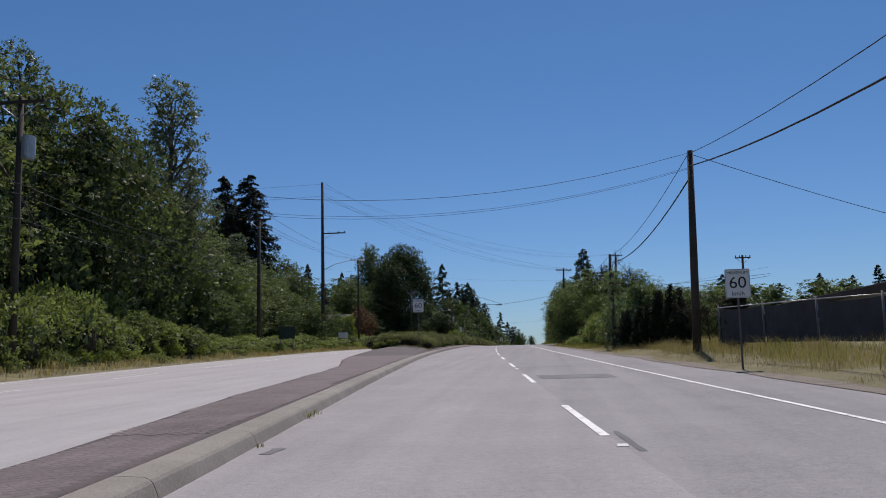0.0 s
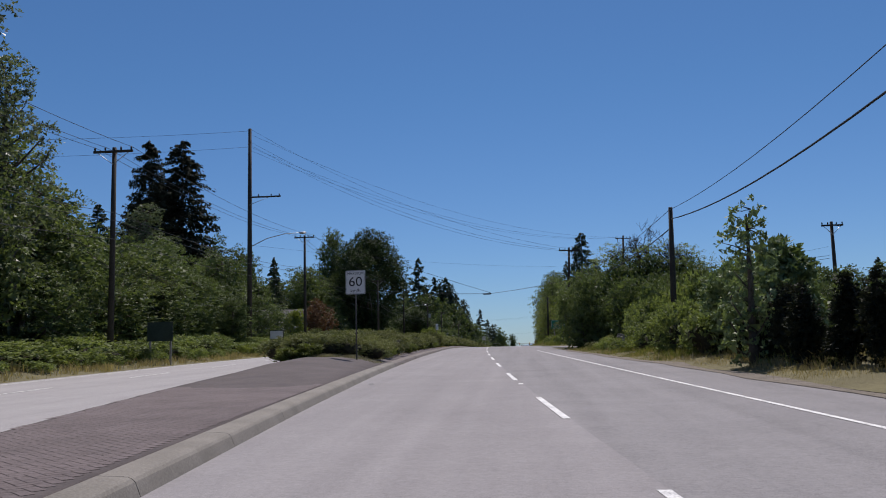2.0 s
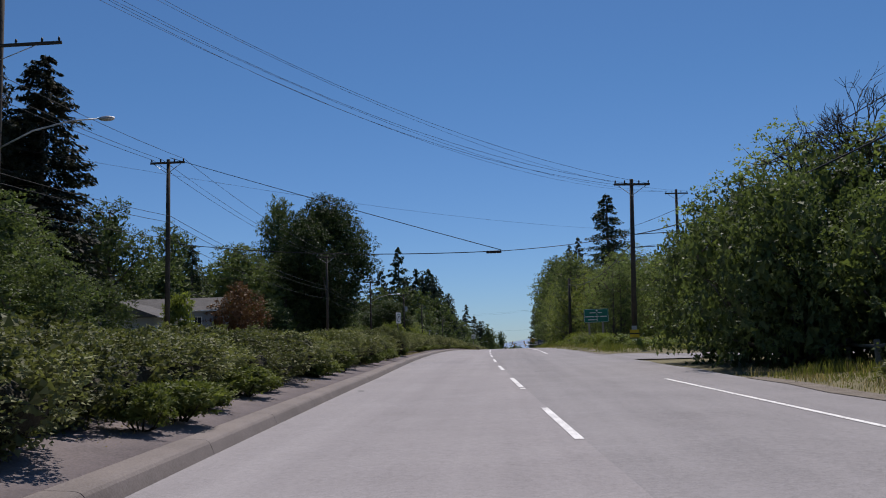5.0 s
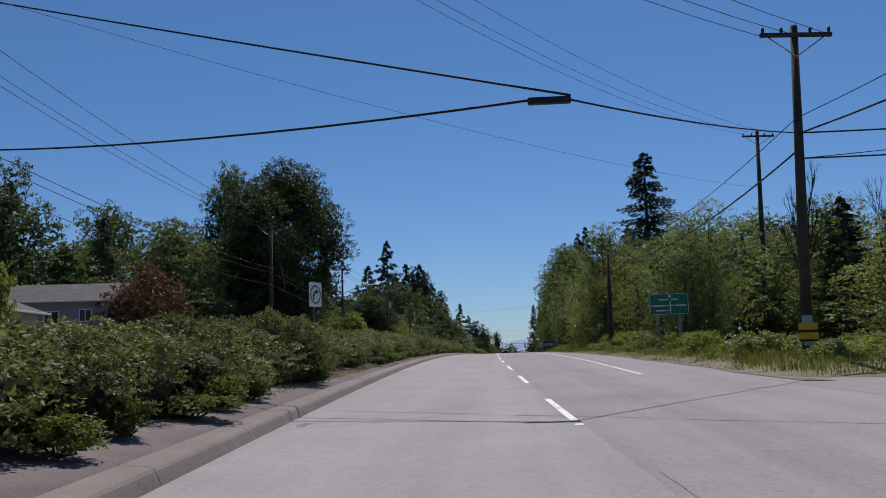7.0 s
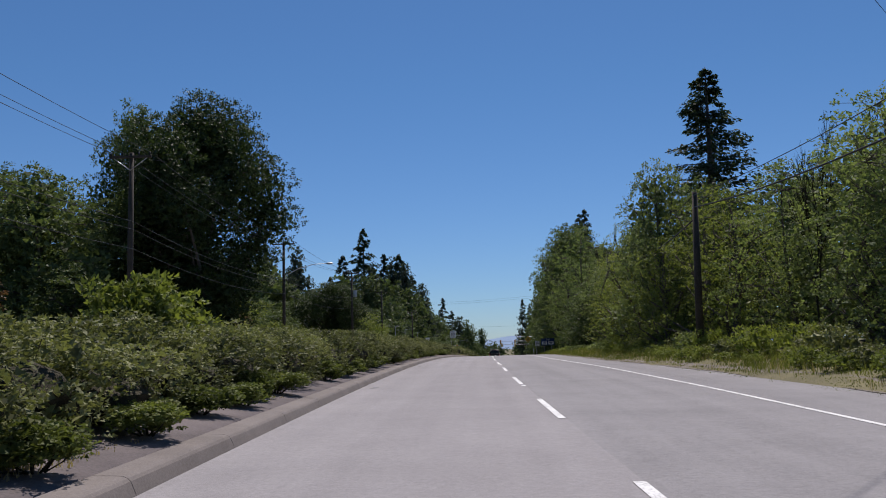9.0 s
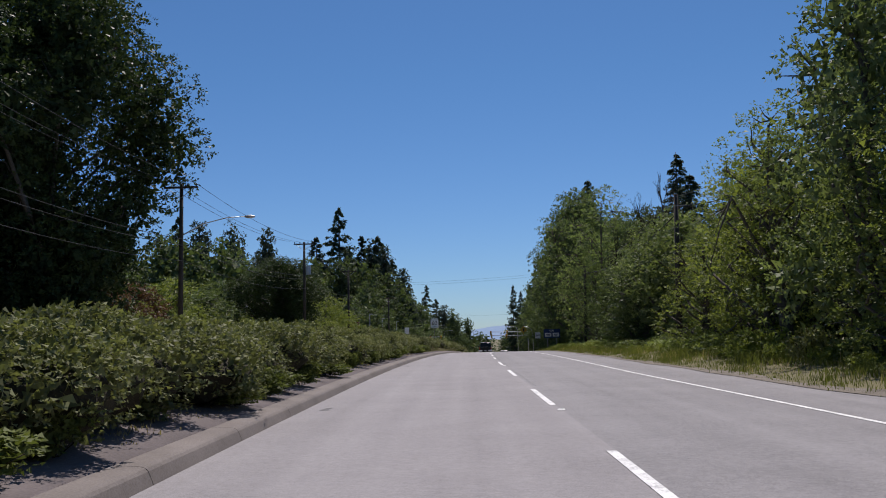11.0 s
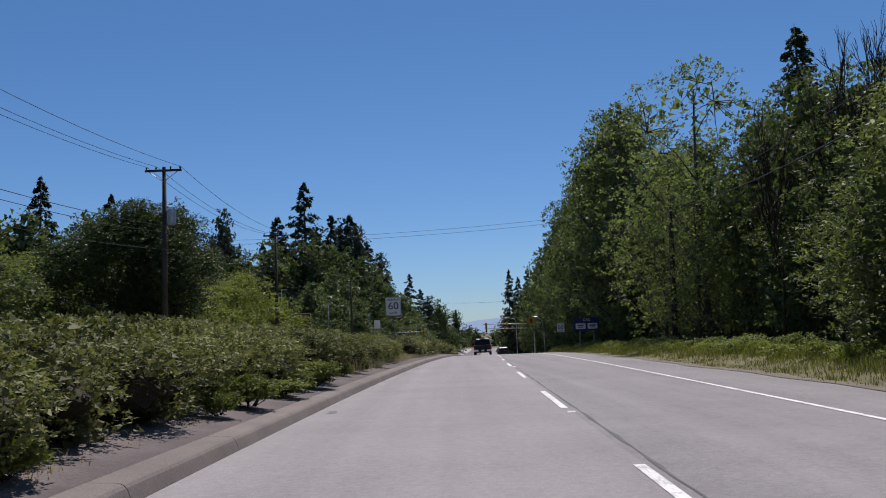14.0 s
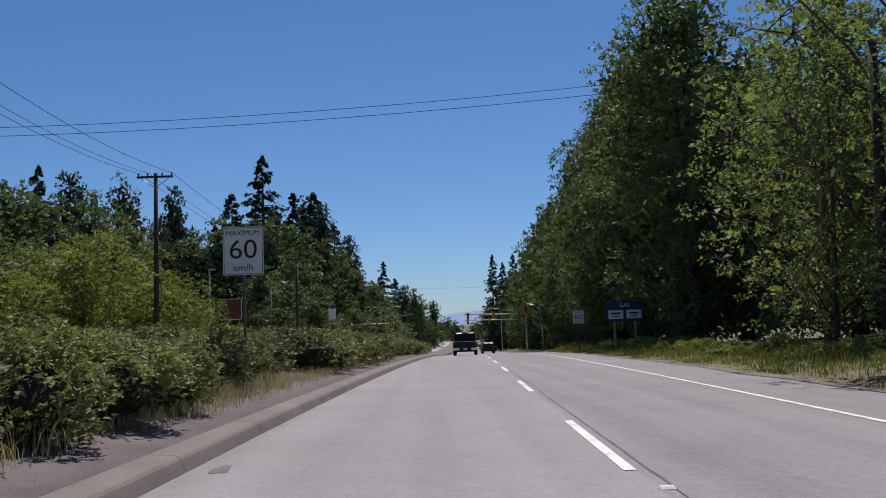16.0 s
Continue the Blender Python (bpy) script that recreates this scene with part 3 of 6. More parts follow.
def kerb_stones():
    """The kerb along the median, one cast length after another."""
    root = thing("kerb", W(-2.4, 0), "weathered buff concrete kerb with joints", "kerb", kind="structure")
    prof = ((0.02, -0.05), (0.0, 0.01), (-0.03, 0.085), (-0.045, 0.118), (-0.07, 0.143), (-0.105, 0.157), (-0.15, 0.163), (-0.365, 0.171), (-0.383, 0.162), (-0.387, 0.02))
    y = -9.0
    while y < 330:
        ln = 3.05 if y < 240 else 10
        ys = span(y + 0.006, y + ln - 0.006, 1.5)
        vs = [tuple(W(kerb_u(q) + pu, q, ph) - root.location) for q in ys for pu, ph in prof]
        n = len(prof)
        fs = [(j * n + i, (j + 1) * n + i, (j + 1) * n + i + 1, j * n + i + 1) for j in range(len(ys) - 1) for i in range(n - 1)]
        m = len(vs)
        vs += vs[:n] + vs[m - n:m]
        fs += [tuple(range(m, m + n)), tuple(range(m + 2 * n - 1, m + n - 1, -1))]
        me = mesh_of("kerb_stone", vs, fs, CONCRETE if y < 61 else CONCRETE_GREY)
        part_mesh("kerb_stone", me, root)
        y += ln


kerb_stones()


def marking(name, u0, u1, y0, y1, label, mat=PAINT, h=0.006, n=None):
    ys = span(y0, y1, 2.0)
    ob = sheet(name, [u0, u1], ys, lambda u, y: h, mat)
    return tagged(ob, label, "road marking" if mat is PAINT else "road surface", kind="structure")


for far in (4.0, 13.8, 24.2, 33.7, 43.2, 53.1, 62.4, 71.7, 81.0, 90.4, 99.75, 109.3, 118.8, 128.4, 138.0, 147.6, 157.2, 166.9, 177.1, 186.7, 196.3, 206.2, 216.1, 226.0, 235.8, 245.6, 255.4, 265.2, 275, 285):
    tagged(marking("lane_dash", lambda y: dash_u(y) - 0.055, lambda y: dash_u(y) + 0.055, far - 4.05, far, "worn white dashed lane line"), group="lane dashes")
marking("edge_line", lambda y: 4.9 - 0.05, lambda y: 4.9 + 0.05, -20, 88, "thin white edge line")
marking("edge_line", lambda y: 4.72 + 0.5 * ramp(y, ((118, 0), (132, 0.95), (141, 1.3), (155, 1.3), (173, 0.45), (900, 0.35))) - 0.05, lambda y: 4.72 + 0.5 * ramp(y, ((118, 0), (132, 0.95), (141, 1.3), (155, 1.3), (173, 0.45), (900, 0.35))) + 0.05, 117.7, 300, "thin white edge line")
marking("edge_line", lambda y: -14.9, lambda y: -14.8, -20, 300, "thin white edge line")
for k in range(14):
    tagged(marking("lane_dash", lambda y: -11.95, lambda y: -11.85, -2 + 9.8 * k, 2 + 9.8 * k, "faded white dashed lane line"), group="lane dashes")
marking("asphalt_patch", lambda y: 1.85, lambda y: 3.75, 21.75, 23.6, "dark rectangular asphalt repair", PATCH, 0.005)


# ---- plants: patterns, then planting ----
FIRST = {}


def plant(tree, at, size=1.0, tall=None, turn=None, label="", group=""):
    """Puts a plant somewhere: the pattern itself the first time, then copies that share its meshes."""
    turn = random.uniform(0, 6.28) if turn is None else turn
    s = (size, size, size if tall is None else tall)
    m = Matrix.Translation(at) @ Matrix.Rotation(turn, 4, "Z")
    if tree not in FIRST:
        FIRST[tree] = s
        tree.matrix_basis = m @ Matrix.Diagonal((*s, 1))
        ob = tree
    else:
        f = FIRST[tree]
        ob = copy_thing(tree, m @ Matrix.Diagonal((s[0] / f[0], s[1] / f[1], s[2] / f[2], 1)))
    return tagged(ob, label, group=group)


H0 = 10.0  # patterns of trees are 10 m high, and are scaled to their own height
alders = [broadleaf("alder_tree", "leafy mid-green deciduous tree at the wood's edge", "tree", H0, 3.2, 11 + i, LEAF_ALDER, "round" if i % 2 else "tall", 0.0, 28, 0.36, 720, 13, 0.115, 0.26, inner=0.3) for i in range(4)]
darks = [broadleaf("tree", "dense dark green deciduous tree", "tree", H0, 3.4, 31 + i, LEAF_DARK, "round", 0.0, 30, 0.36, 620, 14, 0.14, 0.31, inner=0.3) for i in range(3)]
shades = [broadleaf("shade_tree", "tall dense dark green tree close to the road", "tree", 20.0, 5.8, 36 + i, LEAF_DARK, "round" if i else "tall", 0.0, 44, 0.3, 1500, 14, 0.17, 0.36, limbs=20, inner=0.3) for i in range(2)]
tiny = [broadleaf("tree", "dark green tree in the distant wood", "tree", H0, 3.2, 46 + i, LEAF_DARK, "tall", 0.0, 12, 0.5, 70, 10, 0.5, 0.7, limbs=3, twigs=0) for i in range(2)]
fars = [broadleaf("tree", "dark green tree in the distant wood", "tree", H0, 3.3, 41 + i, LEAF_DARK, "round" if i % 2 else "tall", 0.0, 22, 0.42, 260, 10, 0.25, 0.46, limbs=5, twigs=0, inner=0.4) for i in range(3)]
hills = [broadleaf("tree", "tall dark tree on the rise beyond the road", "tree", H0, 3.2, 61 + i, LEAF_HAZED, "column", 0.0, 26, 0.36, 340, 12, 0.19, 0.34, limbs=6, twigs=0, inner=0.4) for i in range(3)]
thickets = [broadleaf("thicket_tree", "low spreading dark green tree beside the side road", "tree", 6.0, 4.4, 26 + i, LEAF_DARK, "round", 0.0, 36, 0.26, 760, 18, 0.15, 0.38) for i in range(2)]
opens = [broadleaf("alder_tree", "open-crowned alder with visible grey branches", "tree", H0, 3.3, 25 + i, LEAF_OPEN, "round", 0.06, 38, 0.26, 520, 14, 0.105, 0.3, limbs=20, twigs=110, inner=0.06, limb=0.24, girth=0.4) for i in range(2)]
lights = [broadleaf("birch_tree", "thin-crowned yellow-green deciduous tree", "tree", H0, 2.9, 51 + i, LEAF_BRIGHT, "tall", 0.0, 34, 0.3, 620, 16, 0.092, 0.28, limbs=26, twigs=50, inner=0.06) for i in range(2)]
poplar = broadleaf("poplar_tree", "tall narrow poplar with glossy grey-green leaves", "tree", 20.0, 4.0, 71, LEAF_POPLAR, "poplar", 0.02, 64, 0.22, 1150, 15, 0.17, 0.36, limbs=60, twigs=60, inner=0.03)
maple = broadleaf("maple_tree", "broad old maple with a dense dark crown", "tree", 23.5, 8.3, 84, LEAF_MAPLE, "broad", 0.02, 44, 0.33, 4000, 14, 0.18, 0.42, limbs=44, twigs=70, inner=0.5)
greens = [broadleaf("leafy_tree", "rounded bright green leafy tree", "tree", H0, 4.4, 55 + i, LEAF_BRIGHT, "round", 0.0, 26, 0.34, 420, 16, 0.18, 0.45) for i in range(2)]
redtree = broadleaf("plum_tree", "low rounded tree with reddish brown leaves", "tree", 7.0, 3.2, 91, LEAF_RED, "round", 0.0, 26, 0.36, 520, 18, 0.15, 0.34)
firs = [conifer("fir_tree", "tall dark pointed fir", 20.0, 4.3, 101 + i, arms=300, sprays=42, spray=0.42, droop=0.24 + 0.1 * i) for i in range(3)]
far_firs = [conifer("fir_tree", "tall dark pointed fir far off", 20.0, 4.3, 111 + i, arms=170, sprays=24, spray=0.75, droop=0.22) for i in range(2)]
cedars = [conifer("cedar_tree", "very tall dense dark cedar", 33.0, 7.4, 121 + i, CEDAR, 0.0, 520, 46, 0.3, 0.8, 0.5) for i in range(2)]
slim = [broadleaf("arborvitae", "slim dark columnar cedar by the verge", "conifer tree", 3.0, 0.62, 141 + i, CEDAR, "column", 0.0, 22, 0.5, 260, 14, 0.11, 0.16, limbs=4, twigs=0) for i in range(2)]
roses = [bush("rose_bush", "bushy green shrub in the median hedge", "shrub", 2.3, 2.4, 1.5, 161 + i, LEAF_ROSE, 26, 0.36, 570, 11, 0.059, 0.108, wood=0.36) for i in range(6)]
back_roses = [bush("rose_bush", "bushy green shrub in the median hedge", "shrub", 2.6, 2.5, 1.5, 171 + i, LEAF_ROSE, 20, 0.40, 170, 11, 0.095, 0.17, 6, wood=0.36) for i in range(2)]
low_roses = [bush("rose_bush", "low green shrub at the foot of the median hedge", "shrub", 1.2, 1.0, 0.6, 181 + i, LEAF_LOW, 14, 0.17, 150, 14, 0.058, 0.11, 8) for i in range(3)]
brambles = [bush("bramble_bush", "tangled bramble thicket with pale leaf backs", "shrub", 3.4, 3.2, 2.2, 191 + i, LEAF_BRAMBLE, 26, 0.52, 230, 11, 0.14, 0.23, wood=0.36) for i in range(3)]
weeds = [bush("verge_weed", "low leafy weeds on the verge", "shrub", 2.0, 1.8, 1.0, 211 + i, (LEAF_BRAMBLE, LEAF_BRIGHT, LEAF_ROSE)[i], 16, 0.3, 110, 10, 0.085, 0.16, 6) for i in range(3)]
brights = [bush("leafy_bush", "bright yellow-green leafy bush", "shrub", 2.6, 2.6, 2.2, 201 + i, LEAF_BRIGHT, 26, 0.42, 190, 15, 0.13, 0.24) for i in range(2)]
saplings = [broadleaf("maple_sapling", "young maple with large bright green leaves", "tree", 6.4, 1.5, 221, LEAF_SAPLING, "poplar", 0.0, 24, 0.34, 330, 8, 0.17, 0.2, limbs=18, twigs=30, inner=0.03, limb=0.3)]
big_bushes = [bush("leafy_bush", "large-leaved bright green bush on the verge", "shrub", 3.2, 2.8, 3.4, 231 + i, LEAF_SAPLING, 26, 0.5, 420, 8, 0.17, 0.24, inner=0.2) for i in range(2)]
bare = bare_tree("bare_tree", "leafless grey tree with fine twigs", 10.0, 5)
gnarled = bare_tree("bare_tree", "half-dead tree with crooked grey twigs", 10.0, 15, 0.55, 7, 0.011)
wispy = bare_tree("bare_tree", "leafless young tree with thin upright branches", 10.0, 9, 0.24, 6, 0.009)

random.seed(7)


RADIUS = {"shade_tree": 5.8, "alder_tree": 3.0, "tree": 3.2, "birch_tree": 2.7, "poplar_tree": 3.4, "maple_tree": 8.3, "plum_tree": 3.8, "fir_tree": 4.0, "leafy_tree": 4.4, "thicket_tree": 4.4, "cedar_tree": 7.4}
TALL = {"shade_tree": 20.0, "alder_tree": 10.0, "tree": 10.0, "birch_tree": 10.0, "poplar_tree": 20.5, "maple_tree": 23.5, "plum_tree": 7.0, "fir_tree": 20.0, "leafy_tree": 10.0, "thicket_tree": 6.0, "cedar_tree": 33.0}


def tree_row(kinds, rows, group="", spread=1.0):
    """Plants a row; each entry is u, y, height and, where it matters, the crown's radius."""
    for k, (u, y, h, *r) in enumerate(rows):
        t = kinds[k % len(kinds)]
        key = t.name.split(".")[0]
        s = h / TALL[key]
        wide = r[0] / RADIUS[key] if r else s * spread * random.uniform(0.95, 1.15)
        plant(t, on_ground(u, y, -0.1), wide, s, group=group)


# wood beyond the opposite carriageway
tree_row([alders[0], darks[0], alders[1], darks[1], alders[2]], [(-26, 4, 15, 5), (-26, 13, 15.5, 5), (-26, 22, 16, 5), (-26, 31, 16.5, 5), (-25.5, 38, 16.3, 5), (-25, 45, 16.3, 4.8), (-24.5, 50, 16.3, 4.4), (-24.5, 54.5, 15.6, 4.2), (-24.5, 59, 14.6, 4), (-32, 50, 17, 5), (-31, 60, 15, 5)], "wood beside the road")
tree_row([darks[2], alders[1], darks[1], darks[0]], [(-24.3, 65, 11, 4), (-26.5, 73, 13.5, 4.4), (-27, 80, 11, 4.4), (-23.6, 72, 8, 3.6), (-23.6, 79, 6.5, 3.4), (-25, 86, 7.6, 4), (-25, 92.5, 8.6, 4.2), (-27, 100, 10, 4.4), (-24.5, 109, 9.5, 3.8), (-28, 116, 9.5, 4), (-30, 122, 10, 4.2), (-32, 113, 11, 4.4)], "wood beside the road")
tree_row(fars, [(-33, 40, 17, 6), (-33, 70, 13, 5), (-34, 28, 17, 6), (-35, 80, 12, 5), (-33, 15, 16, 6), (-34, 92, 11, 5), (-36, 102, 12, 5), (-37, 112, 12, 5)], "wood beside the road")
tree_row([poplar], [(-24.2, 64.2, 22.2, 3.9), (-27, 46.6, 18.9, 3.2), (-24.6, 70.5, 16.8, 2.9), (-36, 118, 16.2, 4)], "wood beside the road")
tree_row(darks, [(-22.5, 68, 5, 2.8), (-22.6, 88, 5.2, 2.8), (-23.5, 98, 6.5, 3.6), (-23.5, 104, 6.0, 3.2), (-21.3, 110, 5.4, 2.1), (-21, 101, 4.8, 2.2), (-20.6, 114.2, 4.6, 1.9)])
tree_row(darks, [(-52, 185, 22, 6.5), (-59, 188, 19, 6.5), (-63.5, 233, 26.5, 7.5)])
tree_row(fars, [(-48, 198, 15, 5), (-57, 215, 17, 7), (-70, 238, 21, 8), (-40, 174, 11, 5), (-66, 200, 18, 7), (-76, 210, 20, 8)])
tree_row(cedars, [(-49.3, 149.5, 31.6, 6.2), (-46.2, 155, 32.6, 8.6), (-50, 157, 27, 8), (-55, 158, 24, 7)])
tree_row(firs, [(-36, 106, 14, 4), (-43, 124, 14, 4), (-38, 178, 14, 4), (-31.5, 121, 9.4, 2.8)])
plant(brights[0], on_ground(-22.9, 133), 1.12, 1.85)
plant(redtree, on_ground(-26.6, 161), 1.05, 1.05)
plant(maple, on_ground(-23.8, 197.5), 1.0, 1.0, 2.0)
tree_row(shades, [(-33.4, 203, 25, 5.6), (-30, 195, 15, 5)])
tree_row(darks, [(-33, 186, 15, 5.5), (-37, 192, 16, 6), (-31, 206, 12, 5), (-34, 200, 15, 6), (-29, 183, 7, 4)])

# trees on the other side of the road
tree_row(thickets, [(10.2, 98.6, 6.2, 3.2), (12.2, 96.5, 7.0, 4.2), (15.2, 97.5, 7.4, 4.4), (17.2, 94.5, 6.6, 3.8), (9.9, 93, 5.8, 3.1), (13.0, 91, 5.4, 3.4), (14, 75, 4.0, 2.6), (16.4, 81, 4.0, 2.8), (20, 84, 4.6, 3.4), (17.5, 73, 3.8, 3.0), (21, 78, 4.2, 3.4)])
tree_row([alders[3], alders[0], darks[2], alders[1], opens[0], alders[2], darks[0]], [(24.5, 167, 11.5, 4), (27, 158, 9.5, 3.4), (30, 150, 9, 3.6), (15.2, 153, 8.2, 3), (13.4, 156, 7.8, 2.6), (18, 128, 6, 3.2), (18, 168, 10.5, 3.6), (33, 157, 10, 4), (22, 125, 6.6, 3.8), (27, 124, 7, 4), (24, 153, 10, 4), (32, 128, 8, 4.4), (28, 140, 8.5, 4.4), (36, 138, 9, 4.6), (21.5, 164, 10.5, 4.2), (28, 166, 10.4, 4.4), (14.2, 169.5, 9.6, 3.0), (11.5, 172, 11.4, 3.0), (15, 178, 10.6, 3.8)])
tree_row([alders[1], alders[2], darks[0], alders[3]], [(13, 183.5, 8.8, 3.3), (14.2, 188, 9.0, 3.2), (15.2, 194.5, 9.4, 3.4), (13, 200, 8.6, 3.2), (13.2, 206, 8.8, 3.4), (13.4, 212, 8.6, 3.4)])
tree_row(lights, [(11.2, 178, 9.0, 2.6), (10.8, 168, 6.5, 2.2), (12.2, 161, 7.6, 2.4), (12.3, 164.8, 8.6, 2.5), (11.4, 180, 7.0, 2.6), (10.9, 187, 5.5, 2.3), (16, 126, 5.2, 2.6), (24, 119.5, 5, 3), (30, 119, 5.5, 3)])
tree_row(firs, [(17.2, 181, 19.9, 6.1), (24.0, 249.4, 22.9, 5.4), (17, 213, 13, 4), (17.3, 286.4, 27.5, 5.5), (21, 196, 14, 4), (21.2, 320, 35, 6.5)])
tree_row(darks, [(16.6, 223, 11.6, 3.8), (17, 230, 13.5, 4.0), (15.2, 227.5, 7, 2.6), (14.8, 218, 7.5, 2.8), (11.2, 203, 6.2, 2.4), (11.2, 209, 6.0, 2.5), (18, 240, 14, 4), (16.4, 234.5, 13, 3.6)])
tree_row(opens, [(12.8, 147, 7.4, 2.6), (13.8, 149, 8.8, 3.0), (15.4, 150, 9.4, 3.2)])
tree_row(opens, [(13.8, 239, 16.8, 5.4), (12.8, 244.5, 13.5, 4.2), (11.6, 241, 9.5, 3), (12.0, 234.5, 8.5, 2.8)])
tree_row(shades, [(18.0, 253, 16, 4.8), (13.4, 264, 22, 6.4), (14.2, 269.5, 21.8, 5.6), (13.6, 278, 22.2, 5.6), (13.2, 286, 22, 5.4), (13.2, 295, 21, 5.2), (20, 258, 13, 5)])
tree_row(darks, [(11.2, 300, 13, 3.4), (11.8, 284, 13, 3.4)])
tree_row(fars, [(13, 305, 20, 5.4), (13.4, 316, 19, 5.4), (13.4, 330, 20, 5.4), (13.6, 346, 23, 5.8), (13.4, 363, 22, 5.6), (12.5, 381, 18.5, 5), (12.4, 402, 17, 5), (11, 312, 9, 3.6), (11, 326, 9, 3.6), (17, 300, 20, 6), (19, 272, 20, 6), (11, 340, 10, 3.6), (11, 356, 11, 4)])
tree_row(opens, [(12.0, 98, 8.6, 3.4), (15.6, 97.4, 8.8, 3.6), (17.6, 95, 7.9, 2.8)])
plant(gnarled, on_ground(14.0, 98.4), 1.1, 1.1)
plant(gnarled, on_ground(17.0, 97.4), 0.95, 0.98, 2.0)
for u, yy, w, tl in ((15.2, 219, 1.0, 1.36), (14.4, 222, 0.9, 1.22), (16.4, 216, 1.0, 1.4), (14.0, 212, 0.8, 1.16), (13.2, 225, 0.8, 1.1)):
    plant(wispy, on_ground(u, yy), w, tl)
plant(wispy, on_ground(16.5, 137), 0.6, 0.92)
plant(wispy, on_ground(17.5, 130), 0.6, 0.7)
plant(wispy, on_ground(12.6, 152), 0.5, 0.86)
tree_row(far_firs, [(24, 150, 9.5, 3), (30.5, 132, 8, 3), (36, 138, 10, 3), (52, 142, 10, 3), (57, 142, 9.5, 3), (61, 142, 11, 3), (48, 150, 9, 3)])
tree_row(fars, [(38, 119, 7, 4), (45, 121, 8, 4.4), (52, 130, 8, 4.4), (60, 128, 7, 4), (42, 145, 9, 4.6), (70, 130, 8, 4.6), (24, 182, 12, 5), (31, 182, 12, 5), (26, 205, 12, 5), (24, 225, 13, 5), (26, 265, 15, 6), (28, 300, 16, 6)])

# far trees on the rise to the left and ahead
tree_row(far_firs, [(-49.6, 428, 50, 12), (-56.5, 425, 40, 10), (-36.3, 426, 40, 9.5), (-43, 432, 41, 10), (-32.5, 432, 33, 8.5), (-30.7, 540, 33, 7.5), (-26.5, 545, 27, 7), (-110.7, 402, 49, 10), (-96.2, 409, 45, 8.5), (-127, 400, 40, 9), (-62, 430, 33, 8), (-28, 440, 25, 6)])
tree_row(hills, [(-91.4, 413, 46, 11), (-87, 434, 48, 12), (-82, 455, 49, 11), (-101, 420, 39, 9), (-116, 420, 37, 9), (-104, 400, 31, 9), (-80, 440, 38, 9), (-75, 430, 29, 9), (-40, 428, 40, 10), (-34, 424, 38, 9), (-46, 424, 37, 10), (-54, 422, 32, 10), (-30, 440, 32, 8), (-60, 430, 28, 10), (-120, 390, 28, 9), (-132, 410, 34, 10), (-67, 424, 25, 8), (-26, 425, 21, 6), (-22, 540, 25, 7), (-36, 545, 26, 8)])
tree_row(fars, [(-128, 384, 34, 14), (-118, 392, 38, 13), (-106, 388, 37, 13), (-97, 396, 39, 12), (-88, 392, 36, 13), (-79, 398, 36, 12), (-70, 400, 28, 12), (-62, 402, 27, 11), (-54, 404, 30, 11), (-46, 406, 31, 10), (-38, 408, 30, 9), (-31, 412, 26, 8)])
tree_row(fars, [(-59, 330, 17, 7), (-46, 332, 16, 7), (-70, 335, 18, 8), (-82, 340, 20, 8), (-30, 398, 18, 6), (-36, 395, 22, 7), (-28, 385, 14, 5), (-30, 360, 13, 5), (-36, 370, 16, 6), (-30, 440, 20, 7), (-42, 318, 13, 6), (-50, 300, 11, 5), (-24, 350, 9, 4), (-28, 480, 22, 7), (-95, 345, 20, 8), (-110, 350, 22, 9), (-60, 300, 12, 6), (-72, 300, 13, 6)])
plant(maple, on_ground(-22.4, 246), 0.62, 0.45, 0.6)
tree_row(darks, [(-29, 240, 6.5, 3.6), (-31, 252, 8.5, 4.5), (-24, 254, 7.5, 4)])
tree_row([redtree], [(-33, 232, 6.4, 4), (-38, 238, 7.6, 5), (-44, 256, 8.5, 5), (-28, 217, 4.4, 3)])
tree_row(greens, [(-45, 246, 9, 5), (-52, 262, 10.5, 6), (-36, 250, 8.5, 5), (-30, 222, 4.6, 3.4), (-58, 275, 12, 7), (-27, 232, 4.5, 3), (-48, 280, 11, 7)])
tree_row(greens, [(-20.4, 262, 7.2, 3.8), (-22, 270, 8.4, 4.4), (-19.8, 251, 4.4, 3), (-25, 264, 6.4, 4), (-29, 262, 5.8, 4), (-33, 258, 5.8, 4.4), (-23, 254, 5.0, 3.4), (-19.4, 273, 5.2, 3), (-37, 262, 6, 4.4), (-21, 280, 6.5, 3.6)])
tree_row(fars, [(12, 440, 20, 5), (16, 420, 20, 6), (18, 380, 20, 6)])
tree_row(far_firs, [(7, 421, 23.5, 4), (9.4, 418, 21, 3.6), (12.5, 430, 24, 5)])
tree_row(fars, [(-17.4, 330, 5), (-17.8, 345, 6), (-18.6, 362, 8), (-18, 385, 8), (-19, 405, 11), (-19, 425, 11), (-22, 450, 14), (-23, 320, 6), (10, 460, 14)], spread=1.5)
# distant wood beyond the end of the road
for k in range(26):
    plant(fars[k % 3], W(-14 - 2.2 * k + random.uniform(-2, 2), random.uniform(470, 600), -1), 1.6, random.uniform(1.2, 2.2), group="distant wood")
for k in range(10):
    plant(fars[k % 3], W(9 + 3.0 * k, random.uniform(455, 560), -1), 1.6, random.uniform(1.4, 2.2), group="distant wood")
for k in range(60):
    a = -260 + 9.5 * k + random.uniform(-3, 3)
    plant(tiny[k % 2], W(a, random.uniform(760, 900), -2), 2.2, random.uniform(1.1, 1.9), group="distant wood")

